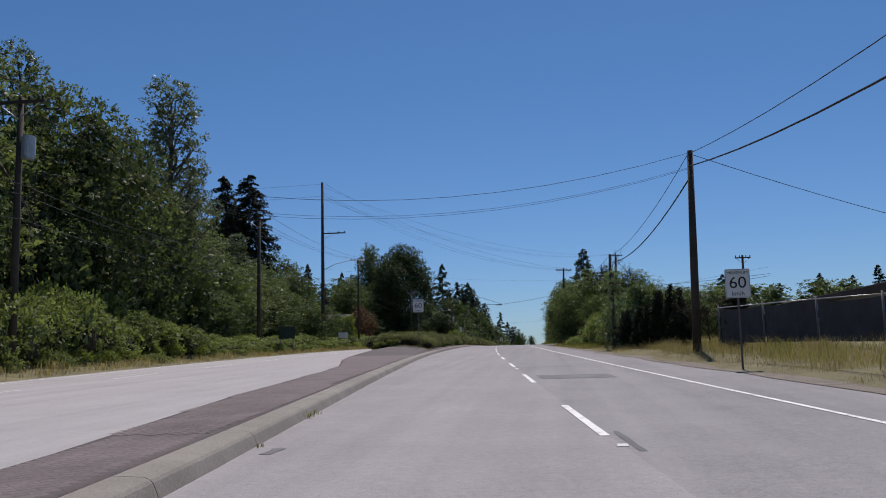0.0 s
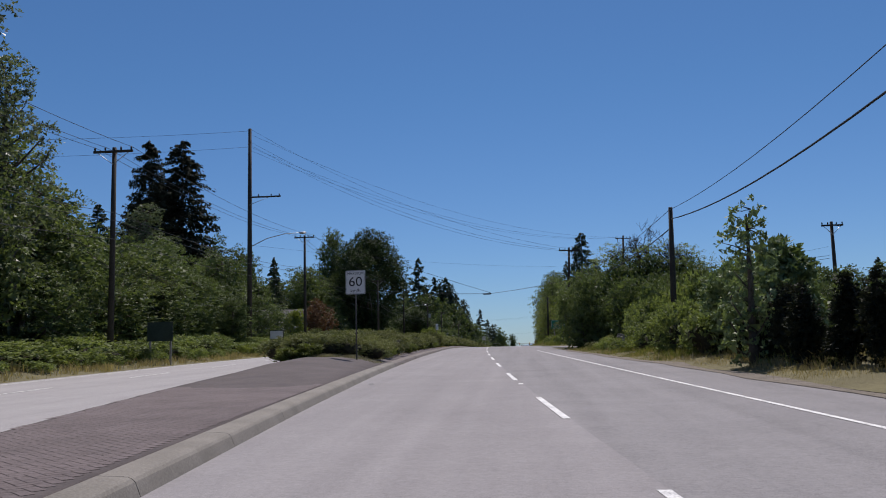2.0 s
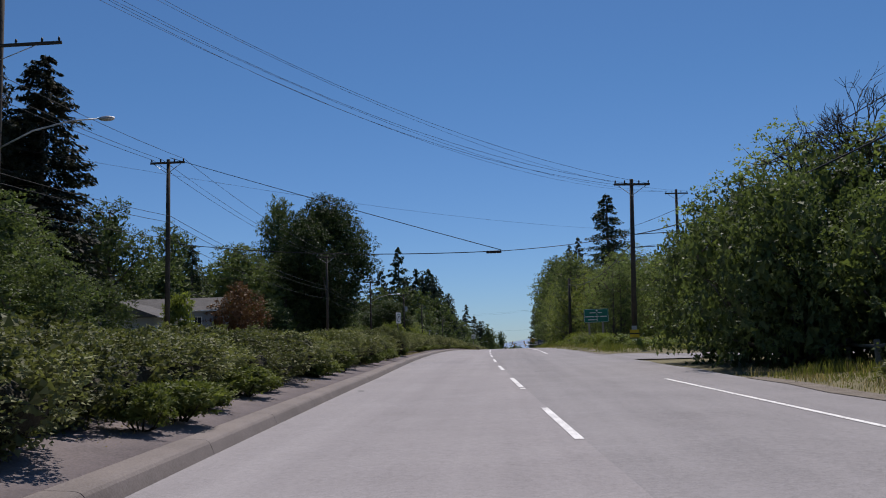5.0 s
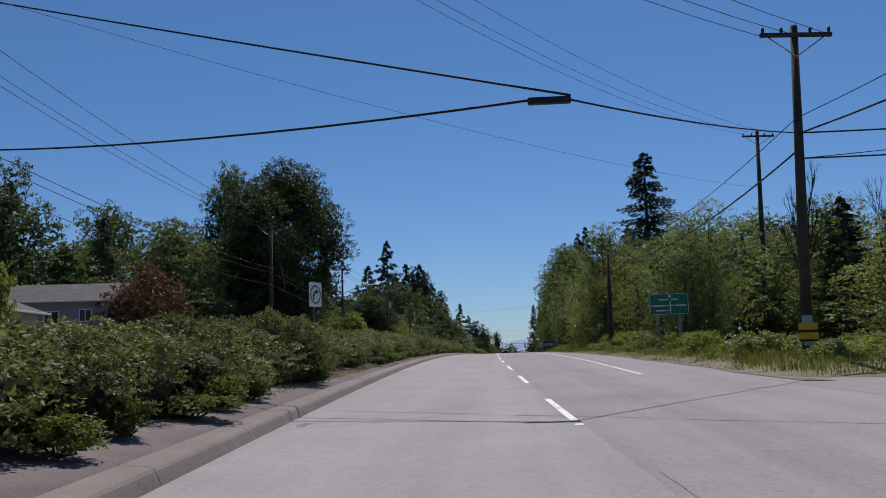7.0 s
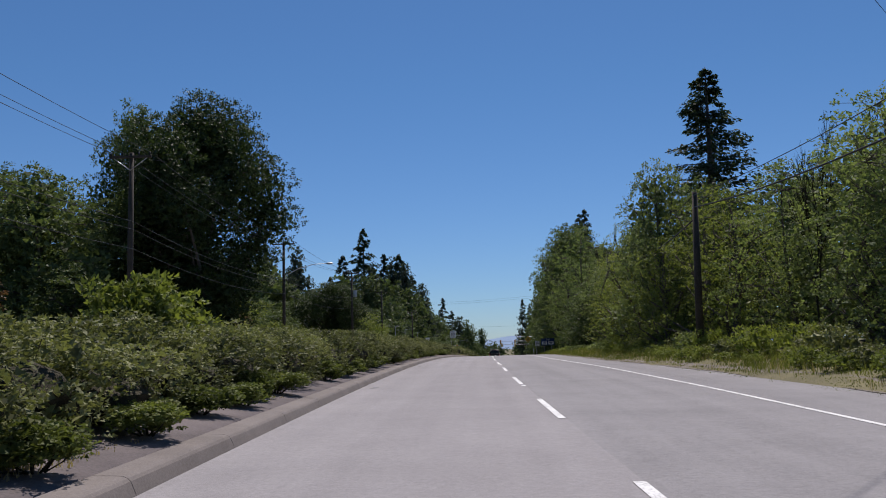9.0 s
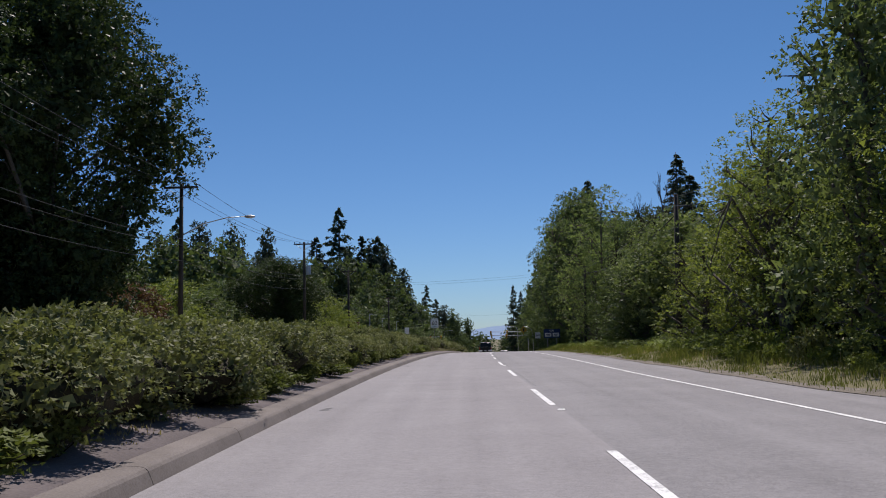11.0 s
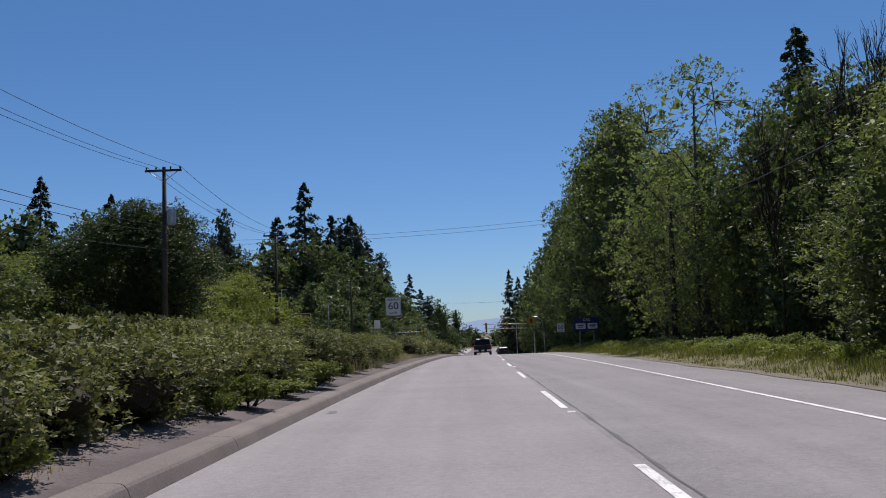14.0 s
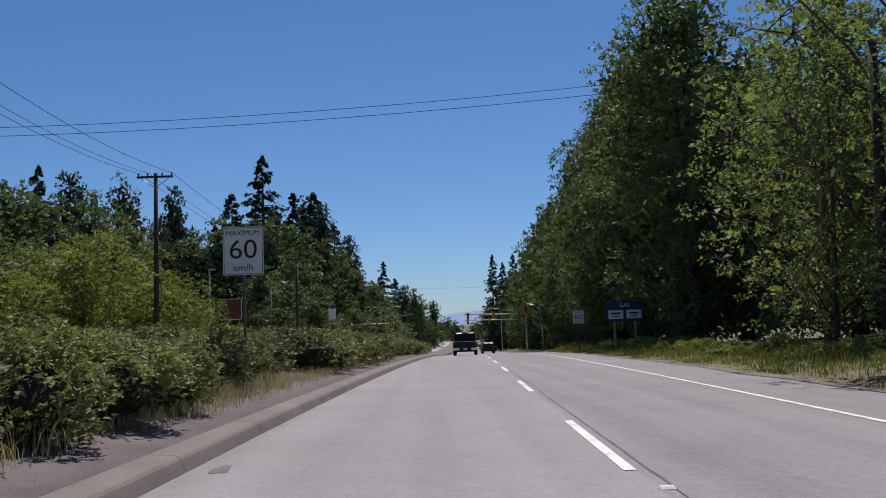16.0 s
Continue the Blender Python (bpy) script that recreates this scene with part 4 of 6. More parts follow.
# median hedge
y = 64.5
while y < 300:
    u = -4.22 + 0.12 * math.sin(y * 0.21)
    grow = ramp(y, ((60, 0.68), (75, 0.74), (85, 0.72), (104, 0.70), (114, 0.83), (130, 0.80), (165, 0.81), (188, 0.82), (205, 0.84), (222, 0.76), (260, 0.7)))
    u -= ramp(y, ((112, 0.0), (116, 0.34), (132, 0.34), (138, 0.0)))
    if 232 < y < 238:
        u -= 0.9
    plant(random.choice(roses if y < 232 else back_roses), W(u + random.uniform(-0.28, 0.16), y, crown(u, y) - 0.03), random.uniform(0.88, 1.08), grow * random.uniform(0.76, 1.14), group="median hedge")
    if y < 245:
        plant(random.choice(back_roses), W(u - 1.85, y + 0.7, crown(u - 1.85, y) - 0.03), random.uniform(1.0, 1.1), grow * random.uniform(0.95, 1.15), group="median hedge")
    if y < 218 and not 114 < y < 125 and noise.noise(Vector((0, y * 0.25, 2))) > -0.15:
        plant(random.choice(low_roses), W(-3.5 + random.uniform(-0.15, 0.15), y + random.uniform(-0.5, 0.5), crown(-3.9, y) - 0.02), random.uniform(0.5, 1.2), random.uniform(0.35, 0.85), group="median hedge")
    y += random.uniform(1.5, 1.95)
for u, yy in ((-7.3, 61.8), (-6.8, 62.6), (-6.3, 63.6), (-5.5, 64.4), (-7.5, 64.2), (-6.8, 65.4)):
    plant(random.choice(roses), W(u, yy, crown(u, yy) - 0.03), random.uniform(0.8, 0.95), random.uniform(0.66, 0.8), group="median hedge")
for yy in (66, 68.5, 71):
    plant(random.choice(back_roses), W(-7.1, yy, crown(-7.1, yy) - 0.03), 0.9, 0.8, group="median hedge")
for u, yy, tl in ((-3.95, 113.7, 0.98), (-3.75, 112.5, 0.92), (-4.3, 112.0, 1.0)):
    plant(random.choice(roses), W(u, yy, crown(u, yy) - 0.03), 0.75, tl, group="median hedge")
plant(brights[0], W(-6.4, 138, 0.35), 0.9, 0.98)
plant(brights[1], W(-6.6, 141, 0.35), 0.85, 0.92)
for u, yy, w, tl in ((-4.6, 61.2, 0.8, 0.6), (-5.4, 60.9, 0.8, 0.62), (-6.3, 60.4, 0.85, 0.66), (-3.7, 62.0, 0.7, 0.55)):
    plant(random.choice(roses), W(u, yy, crown(u, yy) - 0.03), w, tl, group="median hedge")
for u, yy in ((-6.6, 59.4), (-7.0, 60.2), (-5.9, 59.6)):
    plant(random.choice(low_roses), W(u, yy, crown(u, yy) - 0.02), 1.0, 0.8, group="median hedge")
# bramble bank along the opposite carriageway
y = 2.0
while y < 135:
    h = ramp(y, ((0, 1.5), (36, 1.45), (46, 1.05), (55, 0.6), (66, 0.45), (135, 0.6)))
    plant(random.choice(brambles), on_ground(-19.0 + random.uniform(-0.5, 0.5), y, -0.1), random.uniform(1.0, 1.3), h * random.uniform(0.65, 1.3))
    plant(random.choice(weeds[:2]), on_ground(-17.6 + random.uniform(-0.4, 0.5), y + random.uniform(0, 1.5), -0.05), random.uniform(0.6, 1.1), random.uniform(0.45, 0.9))
    if random.random() < 0.5:
        plant(random.choice(brambles + brights), on_ground(-22 + random.uniform(-0.8, 0.8), y + 1, -0.1), random.uniform(0.9, 1.3), h * random.uniform(1.0, 1.5))
    y += 2.6
# brambles and low bushes along the near verge
for u, yy, s, tl in ((9.4, 60, 0.8, 0.8), (9.3, 63, 0.8, 0.95), (9.5, 66, 0.85, 0.8), (9.2, 69.5, 0.7, 0.6), (11.2, 65, 1, 0.9), (12.4, 70, 1, 1.0), (10.6, 71.5, 0.7, 0.6), (9.9, 75, 0.7, 0.8), (10.8, 78, 0.9, 1.2), (11.4, 82, 0.9, 1.2), (12.4, 86, 0.9, 1.0), (11.2, 61, 1, 1.2), (10.2, 56.5, 0.8, 0.8), (12.8, 75, 1, 1.7), (13.2, 80, 1, 1.6)):
    plant(random.choice(brambles), on_ground(u, yy, -0.1), s, tl)
for yy in span(113, 134, 1.0):
    plant(random.choice(weeds), on_ground(11.2 + random.uniform(0, 1.5 + 0.2 * (yy - 113)), yy, -0.08), random.uniform(0.6, 1.0), random.uniform(0.35, 0.7))
for k in range(40):
    plant(random.choice(weeds[:2]), on_ground(10.5 + 0.85 * k + random.uniform(-0.5, 0.5), random.uniform(115.6, 119.5), -0.08), random.uniform(0.6, 1.0), random.uniform(0.35, 0.6))
for k in range(16):
    plant(random.choice(weeds), on_ground(random.uniform(8.2, 9.4), random.uniform(70, 84), -0.08), random.uniform(0.5, 0.9), random.uniform(0.4, 0.8))
for yy in span(122.5, 262, 2.4):
    plant(weeds[1], on_ground(random.uniform(8.7, 9.6), yy, -0.06), random.uniform(0.4, 0.75), random.uniform(0.25, 0.6))
for yy in span(123, 300, 3.1):
    low = ramp(yy, ((180, 1.0), (205, 0.6)))
    plant(weeds[0] if yy > 190 else random.choice(weeds), on_ground(random.uniform(9.3, 10.5), yy, -0.08), random.uniform(0.8, 1.3), low * random.uniform(0.6, 1.2))
plant(saplings[0], on_ground(8.35, 52.2), 0.7, 0.75, 1.0)
for k, (u, yy, w, tl) in enumerate(((10.6, 55.8, 0.95, 1.1), (10.1, 58.5, 0.85, 0.95), (10.8, 62, 0.9, 0.95))):
    plant(big_bushes[k % 2], on_ground(u, yy), w, tl)
for u, yy, h in ((9.0, 54.5, 2.2), (8.9, 52.6, 2.3), (9.0, 50.8, 2.6), (8.8, 49.3, 2.5), (9.1, 47.9, 2.7), (9.4, 46.6, 2.6), (9.8, 45.4, 3.6), (10.2, 44.3, 3.7), (10.3, 43.0, 3.4), (11.2, 38.4, 2.8), (10.0, 46.4, 3.3), (10.9, 36.2, 3.4)):
    plant(random.choice(slim), on_ground(u, yy, -0.05), 0.82, h / 3.0 * 0.86, group="arborvitae beside the verge")

for u, yy, w, tl in ((10.5, 42.0, 0.34, 0.28), (10.8, 40.2, 0.36, 0.26), (11.0, 39.2, 0.3, 0.24)):
    plant(bare, on_ground(u, yy), w, tl, label="leafless brown shrub among the arborvitae")

# dry grass on the verges
rg = np.random.default_rng(5)


def tufts(n, u0, u1, y0, y1):
    return [tuple(on_ground(a, b)) for a, b in zip(rg.uniform(u0, u1, n), rg.uniform(y0, y1, n))]


def clumpy(spots, low, high, f=0.55):
    """Heights of tufts, taller in patches."""
    return [low + (high - low) * max(0.0, min(1.0, 0.5 + 1.3 * noise.noise(Vector((p[0] * f, p[1] * f, 0))))) for p in spots]


sp = [p for p in tufts(5200, 7.6, 12.5, 2, 60) if noise.noise(Vector((p[0] * 0.8, p[1] * 0.8, 5))) + 0.5 * noise.noise(Vector((p[0] * 2.3, p[1] * 2.3, 1))) > -0.12]
grass_object("dry_grass", "tall straw-yellow dry grass on the verge", sp, [h * ramp(p[0] - road_x(p[1]), ((7.6, 0.15), (9.0, 1.0))) for p, h in zip(sp, clumpy(sp, 0.06, 0.58, 0.9))], DRY, 1, 13, 0.22, 0.0034, 0.5)
sp = [p for p in tufts(1100, 7.2, 10.2, 60, 90) if noise.noise(Vector((p[0] * 0.8, p[1] * 0.8, 5))) > -0.3]
grass_object("verge_grass", "thin olive grass along the brambles", sp, [h * ramp(p[0] - road_x(p[1]), ((7.2, 0.2), (8.2, 1.0))) for p, h in zip(sp, clumpy(sp, 0.05, 0.35))], GREENGRASS, 14, 10, 0.2, 0.008)
sp = tufts(700, 7.2, 10.2, 60, 90)
grass_object("dry_grass", "thin straw-coloured grass along the brambles", sp, clumpy(sp, 0.03, 0.3), DRY, 15, 9, 0.2, 0.006)
sp = tufts(420, 8.6, 12.5, 4, 60)
grass_object("verge_grass", "green weeds among dry grass", sp, clumpy(sp, 0.0, 0.5), GREENGRASS, 4, 10, 0.2, 0.010)
sp = [p for p in tufts(7200, 7.2, 10.4, 116, 290) if noise.noise(Vector((p[0] * 0.7, p[1] * 0.7, 9))) > -0.3]
grass_object("verge_grass", "yellow-green grass along the verge", sp, [h * ramp(p[0] - road_x(p[1]) - road_edge(p[1]), ((0.05, 0.08), (0.5, 0.35), (1.2, 1.0))) for p, h in zip(sp, clumpy(sp, 0.06, 0.42))], GREENGRASS, 2, 10, 0.2, 0.009)
sp = tufts(900, 8.0, 34, 113.6, 120)
grass_object("verge_grass", "yellow-green weeds at the mouth of the side road", sp, clumpy(sp, 0.08, 0.45), GREENGRASS, 41, 10, 0.22, 0.01)
sp = [p for p in tufts(600, 7.7, 9.8, 116, 300)]
grass_object("dry_grass", "thin straw-coloured grass along the verge", sp, clumpy(sp, 0.04, 0.38), DRY, 6, 9, 0.2, 0.006)
sp = tufts(1700, -18.3, -15.9, 0, 150)
grass_object("dry_grass", "dry yellowish grass below the brambles", sp, clumpy(sp, 0.1, 0.5), DRY, 3, 8, 0.18, 0.014)
sp = [tuple(W(a, b, crown(a, b) - 0.01)) for a, b in zip(rg.uniform(-3.95, -3.35, 360), np.where(np.arange(360) < 60, rg.uniform(212, 225, 360), rg.uniform(225, 258, 360)))]
grass_object("dry_grass", "pale dry grass tufts on the median", sp, clumpy(sp, 0.1, 0.56), DRY_PALE, 8, 26, width=0.004, bent=0.45)

sp = [tuple(W(a, b, crown(a, b) - 0.005)) for a, b in zip(rg.uniform(-3.8, -3.4, 1500), rg.uniform(66, 240, 1500)) if noise.noise(Vector((0, b * 0.16, 7))) > 0.0]
sp += [tuple(W(a, b, crown(a, b) - 0.005)) for a, b in zip(rg.uniform(-3.72, -3.36, 420), rg.uniform(113, 127, 420))]
grass_object("dry_grass", "pale dry litter along the foot of the hedge", sp, clumpy(sp, 0.01, 0.055), DRY, 21, 8, 0.09, 0.007)

sp = [tuple(W(a, b, crown(a, b) - 0.01)) for a, b in zip(rg.uniform(-6.4, -3.25, 420), rg.uniform(58.6, 61.0, 420)) if b > 59.0 + 0.7 * noise.noise(Vector((a * 0.9, 3, 0)))]
sp += [tuple(W(a, b, crown(a, b) - 0.01)) for a, b in zip(rg.uniform(-3.75, -3.45, 70), rg.uniform(60.5, 68.0, 70))]
grass_object("dry_grass", "pale dry grass at the end of the median hedge", sp, clumpy(sp, 0.02, 0.15, 1.3), DRY_PALE, 31, 14, 0.1, 0.006)

# ---- poles and wires ----
def pole(u, y, h, label, arm=None, arm_side=0.0, lamp=None, can=None, thick=0.15, lean=0.0):
    at = on_ground(u, y) - Vector((h / 2 * math.sin(radians(lean)), 0, 0))
    g = verge(u, y)
    root = thing("utility_pole", at, label, "utility pole", "utility poles")
    root.matrix_basis = root.matrix_basis @ Matrix.Rotation(radians(lean), 4, "Y")
    hh = h - g
    part_mesh("pole", tubes_mesh("pole", [([Vector((0, 0, -0.4)), Vector((0, 0, hh * 0.5)), Vector((0, 0, hh))], [thick * 1.15, thick, thick * 0.75])], WOOD_POLE, 10), root)
    if arm:
        z = hh - arm[0]
        part("crossarm", boxes(((arm[1], 0.11, 0.13), (arm_side * arm[1] / 2, -thick, z), 0.012)), WOOD_POLE, root)
        for k in (-0.46, -0.2, 0.2, 0.46):
            part_mesh("insulator", tubes_mesh("insulator", [([Vector((arm_side * arm[1] / 2 + k * arm[1], -thick, z + 0.06)), Vector((arm_side * arm[1] / 2 + k * arm[1], -thick, z + 0.16)), Vector((arm_side * arm[1] / 2 + k * arm[1], -thick, z + 0.26))], [0.03, 0.055, 0.03])], WIRE, 6), root)
        s = 1 if arm_side >= 0 else -1
        for q in ((s,) if arm_side else (1, -1)):
            part_mesh("brace", tubes_mesh("brace", [([Vector((0, -thick, z - 0.7)), Vector((q * arm[1] * (0.4 if not arm_side else 0.62), -thick, z - 0.05))], [0.022, 0.022])], GALV, 5), root)
    if lamp:
        z, reach = lamp
        pts = [Vector((0, 0, z)), Vector((reach * 0.35, 0, z + 0.75)), Vector((reach * 0.7, 0, z + 1.1)), Vector((reach, 0, z + 1.15))]
        part_mesh("lamp_arm", tubes_mesh("lamp_arm", [(pts, [0.04, 0.035, 0.03, 0.03])], GALV, 6), root)
        bm = bmesh.new()
        bmesh.ops.create_uvsphere(bm, u_segments=12, v_segments=8, radius=1.0)
        bmesh.ops.scale(bm, vec=(0.36, 0.16, 0.11), verts=bm.verts)
        bmesh.ops.translate(bm, vec=(reach + 0.25, 0, z + 1.13), verts=bm.verts)
        part("lamp_head", bm, GALV, root, "grey oval street lamp head")
    if can:
        x, z = can
        bm = bmesh.new()
        bmesh.ops.create_cone(bm, cap_ends=True, segments=16, radius1=0.27, radius2=0.27, depth=0.95)
        bmesh.ops.bevel(bm, geom=[e for e in bm.edges if abs(e.verts[0].co.z - e.verts[1].co.z) < 0.01], offset=0.05, segments=2, affect="EDGES")
        bmesh.ops.translate(bm, vec=(x, -0.1, z), verts=bm.verts)
        part("transformer", bm, GALV, root, "grey cylindrical transformer")
    return root


LEFT_POLES = [(-18.4, -12, 11.5), (-17.9, 31.5, 11.2), (-18.6, 70.5, 11.8), (-18.3, 118.5, 12.8), (-17.0, 163.8, 11.3), (-18.3, 202.5, 11.5), (-18.3, 239.3, 12.2), (-18.4, 266.8, 11.9), (-18.4, 310, 11.5)]
for i, (u, yy, h) in enumerate(LEFT_POLES):
    pole(u, yy, h, "weathered wooden utility pole with a crossarm", (0.25, 2.2), lamp=(7.8, 4.2) if i == 5 else None, can=(0.45, 8.8) if i in (1, 6) else None)
pole(-19.6, 101.5, 20.6, "very tall wooden transmission pole with a side arm", (6.4, 2.9), 1.0, lamp=(9.2, 4.6), thick=0.2)
RIGHT_POLES = [(9.0, -9, 8.6), (9.0, 34.7, 8.3), (11.2, 73.2, 7.7), (10.4, 120.4, 10.6), (9.9, 157.7, 7.2), (11.6, 195.0, 8.7), (11.3, 236.9, 8.6)]
for i, (u, yy, h) in enumerate(RIGHT_POLES):
    pole(u, yy, h, "dark wooden utility pole beside the verge", (0.35, 2.2) if i == 3 else None, thick=0.15, lean=2.0 if i == 3 else 1.3)
pole(21.7, 159, 16.4, "tall wooden utility pole with two crossarms", (0.45, 2.4), thick=0.18, lean=1.4)
pole(27.7, 93.3, 9.0, "wooden utility pole beyond a low building", (0.3, 1.6))


def wire(a, b, sag=0.6, r=0.013, label="thin black overhead wire"):
    a, b = Vector(a), Vector(b)
    pts = [a.lerp(b, k) - Vector((0, 0, sag * 4 * k * (1 - k))) for k in np.linspace(0, 1, 15)]
    ob = new("overhead_wire", tubes_mesh("overhead_wire", [(pts, [r] * 15)], WIRE, 4))
    return tagged(ob, label, "cable", "overhead wires")


for (u1, y1, h1), (u2, y2, h2) in zip(LEFT_POLES, LEFT_POLES[1:]):
    for dx in (-1.0, -0.4, 1.0):
        wire(W(u1 + dx, y1, h1 - 0.0), W(u2 + dx, y2, h2 - 0.0), 0.7)
    for dz in (3.6, 4.0, 5.0):
        wire(W(u1 + 0.15, y1, h1 - dz), W(u2 + 0.15, y2, h2 - dz), 0.6, 0.016, "black telephone cable between poles")
for (u1, y1, h1), (u2, y2, h2) in zip(RIGHT_POLES, RIGHT_POLES[1:]):
    t1, t2 = (0.15 if h1 < 10 else 3.0), (0.15 if h2 < 10 else 3.0)
    wire(W(u1, y1, h1 - t1), W(u2, y2, h2 - t2), 0.7 if y1 > 0 else 1.1, 0.014)
    wire(W(u1, y1, h1 - t1 - 1.0), W(u2, y2, h2 - t2 - 0.5), 0.9 if y1 > 0 else 1.3, 0.03, "thick black telephone cable between poles")
pr1, pl1, pl2, pr3, pr4, pl3, pl7, pr6 = W(9.0, 34.7, 8.2), W(-18.6, 70.5, 11.6), W(-19.6, 101.5, 20.4), W(10.4, 120.4, 10.3), W(21.7, 159, 16.2), W(-18.3, 118.5, 12.6), W(-18.3, 239.3, 7.7), W(11.3, 236.9, 8.3)
pl0 = W(-17.9, 31.5, 9.0)
wire(pr1, pl0, 2.0, 0.010)
wire(pr1 - Vector((0, 0, 0.6)), pl0 - Vector((0, 0, 0.7)), 2.0, 0.007)
wire(pr1 - Vector((0, 0, 0.65)), pl0 - Vector((0, 0, 0.85)), 2.0, 0.007)
wire(pr1, Vector((27, 44, 5.0)), 0.4)
for dx, dz in ((1.0, 0.2), (0.0, -1.0), (-1.0, -1.3)):
    wire(pl2 + Vector((0, 0, dz)), pr3 + Vector((0.17 + dx, 0, 0)), 1.9, 0.010)
    wire(pl2 + Vector((0, 0, dz - 0.5)), pr4 + Vector((0.2 + dx, 0, 0)), 2.8, 0.010)
wire(pl2 - Vector((0, 0, 10.5)), pr4 - Vector((0, 0, 4.2)), 1.0, 0.008)
wire(pl2, Vector((-75, 90, 22.0)), 0.8)
wire(pl2 - Vector((0, 0, 1.5)), Vector((-75, 90, 20.4)), 0.8)
splice = Vector((-5.3, 108.3, 7.68))
pole_side = W(10.42, 120.2, 7.1)
wire(W(-18.2, 118.5, 12.9), splice + Vector((0.62, 0, 0.05)), 0.05, 0.024, "thick black cable across the road")
wire(W(-18.1, 118.5, 7.5), splice, 0.35, 0.026, "thick black cable across the road")
wire(splice + Vector((0.5, 0, 0)), pole_side, 0.12, 0.022, "thick black cable across the road")
wire(pole_side, W(40, 126, 9.2), 0.2, 0.030, "thick black cable across the side road")
wire(W(10.42, 120.2, 6.3), W(40, 126, 8.9), 0.4, 0.030, "thick black cable across the side road")
wire(W(10.42, 120.2, 6.3), W(40, 126, 10.2), 0.3, 0.016, "black cable across the side road")
box_at = bmesh.new()
box(box_at, (0.75, 0.13, 0.13), (0, 0, 0), 0.04)
tagged(part("cable_splice", box_at, WIRE, None), "black splice case hung on a thick cable", "cable box").location = splice + Vector((0.25, 0, -0.03))
wire(pl7, pr6, 0.5, 0.009)
wire(pl7 - Vector((0, 0, 0.25)), pr6 - Vector((0, 0, 0.25)), 0.5, 0.009)
wire(Vector((-27, 326, 11.2)), Vector((14, 326, 9.8)), 1.6, 0.014)


# ---- signs ----
def lettering(text, size, at, parent, mat, name="lettering", stretch=1.0):
    cu = bpy.data.curves.new("text", "FONT")
    cu.body, cu.size, cu.align_x, cu.align_y, cu.extrude = text, size, "CENTER", "CENTER", 0.001
    tmp = bpy.data.objects.new("text", cu)
    scene.collection.objects.link(tmp)
    me = bpy.data.meshes.new_from_object(tmp)
    bpy.data.objects.remove(tmp)
    me.transform(Matrix.Translation(at) @ Matrix.Rotation(radians(90), 4, "X") @ Matrix.Diagonal((stretch, 1, 1, 1)))
    me.materials.clear()
    me.materials.append(mat)
    ob = new(name, me)
    ob.parent = parent
    return ob


def plate(bm_size, at, radius=0.04):
    """A sign plate with rounded corners, standing across the road."""
    w, h = bm_size
    bm = bmesh.new()
    vs = []
    for cx, cz, a0 in ((w / 2 - radius, h / 2 - radius, 0), (-w / 2 + radius, h / 2 - radius, 90), (-w / 2 + radius, -h / 2 + radius, 180), (w / 2 - radius, -h / 2 + radius, 270)):
        for k in range(5):
            a = radians(a0 + 22.5 * k)
            vs.append(bm.verts.new((at[0] + cx + radius * math.cos(a), at[1], at[2] + cz + radius * math.sin(a))))
    f = bm.faces.new(vs)
    r = bmesh.ops.extrude_face_region(bm, geom=[f])
    bmesh.ops.translate(bm, vec=(0, 0.004, 0), verts=[v for v in r["geom"] if isinstance(v, bmesh.types.BMVert)])
    bmesh.ops.recalc_face_normals(bm, faces=bm.faces[:])
    return bm


def post(root, x, z0, z1, w=0.06, mat=GALV, y=0.03):
    return part("post", boxes(((w, w, z1 - z0), (x, y + w / 2, (z0 + z1) / 2), 0.008)), mat, root)


POST_DARK = surface("weathered_post", (0.075, 0.068, 0.060), (0.15, 0.135, 0.12), 3, 40, 0.8, 0.2)


def speed_sign(at, top, w=0.75, turn=0.0):
    """at: foot of the post. top: height of the plate's upper edge over it."""
    h = w * 1.2
    root = thing("speed_sign", at, "white rectangular 60 speed limit sign on a steel post", "road sign", "speed limit signs", turn)
    part("plate", plate((w, h), (0, 0, top - h / 2)), SIGN_WHITE, root)
    k = w / 0.75
    bm = plate((w * 0.955, h * 0.965), (0, -0.0035, top - h / 2))
    part("border", bm, SIGN_BLACK, root, "thin black border line")
    part("face", plate((w * 0.93, h * 0.943), (0, -0.0055, top - h / 2)), SIGN_WHITE, root)
    lettering("MAXIMUM", 0.135 * k, (0, -0.008, top - 0.12 * k), root, SIGN_BLACK)
    lettering("60", 0.50 * k, (0, -0.008, top - 0.44 * k), root, SIGN_BLACK, stretch=1.08)
    lettering("km/h", 0.19 * k, (0, -0.008, top - 0.77 * k), root, SIGN_BLACK)
    post(root, 0, -0.3, top - 0.05, 0.05, POST_DARK)
    for z in (top - 0.15, top - h + 0.15):
        part("bolt", boxes(((0.025, 0.01, 0.025), (0, -0.008, z))), GALV, root)
    return root


speed_sign(on_ground(7.45, 24.1), 2.75, 0.66, -0.05)
speed_sign(W(-3.95, 58.8, crown(-3.9, 58.5)), 3.36, 0.75)
speed_sign(W(-3.85, 230.6, crown(-3.9, 230)), 3.0, 0.75)
speed_sign(on_ground(7.9, 273.1), 2.8, 0.75)
sp = [tuple(W(kerb_u(b) + 0.02, b, 0.0)) for b in (12.3, 12.6, 13.0, 9.2, 31.0, 64.0)]
grass_object("kerb_weed", "small weeds growing out of the gutter", sp, [0.08, 0.12, 0.08, 0.05, 0.06, 0.06], GREENGRASS, 12, 12, 0.06, 0.006)


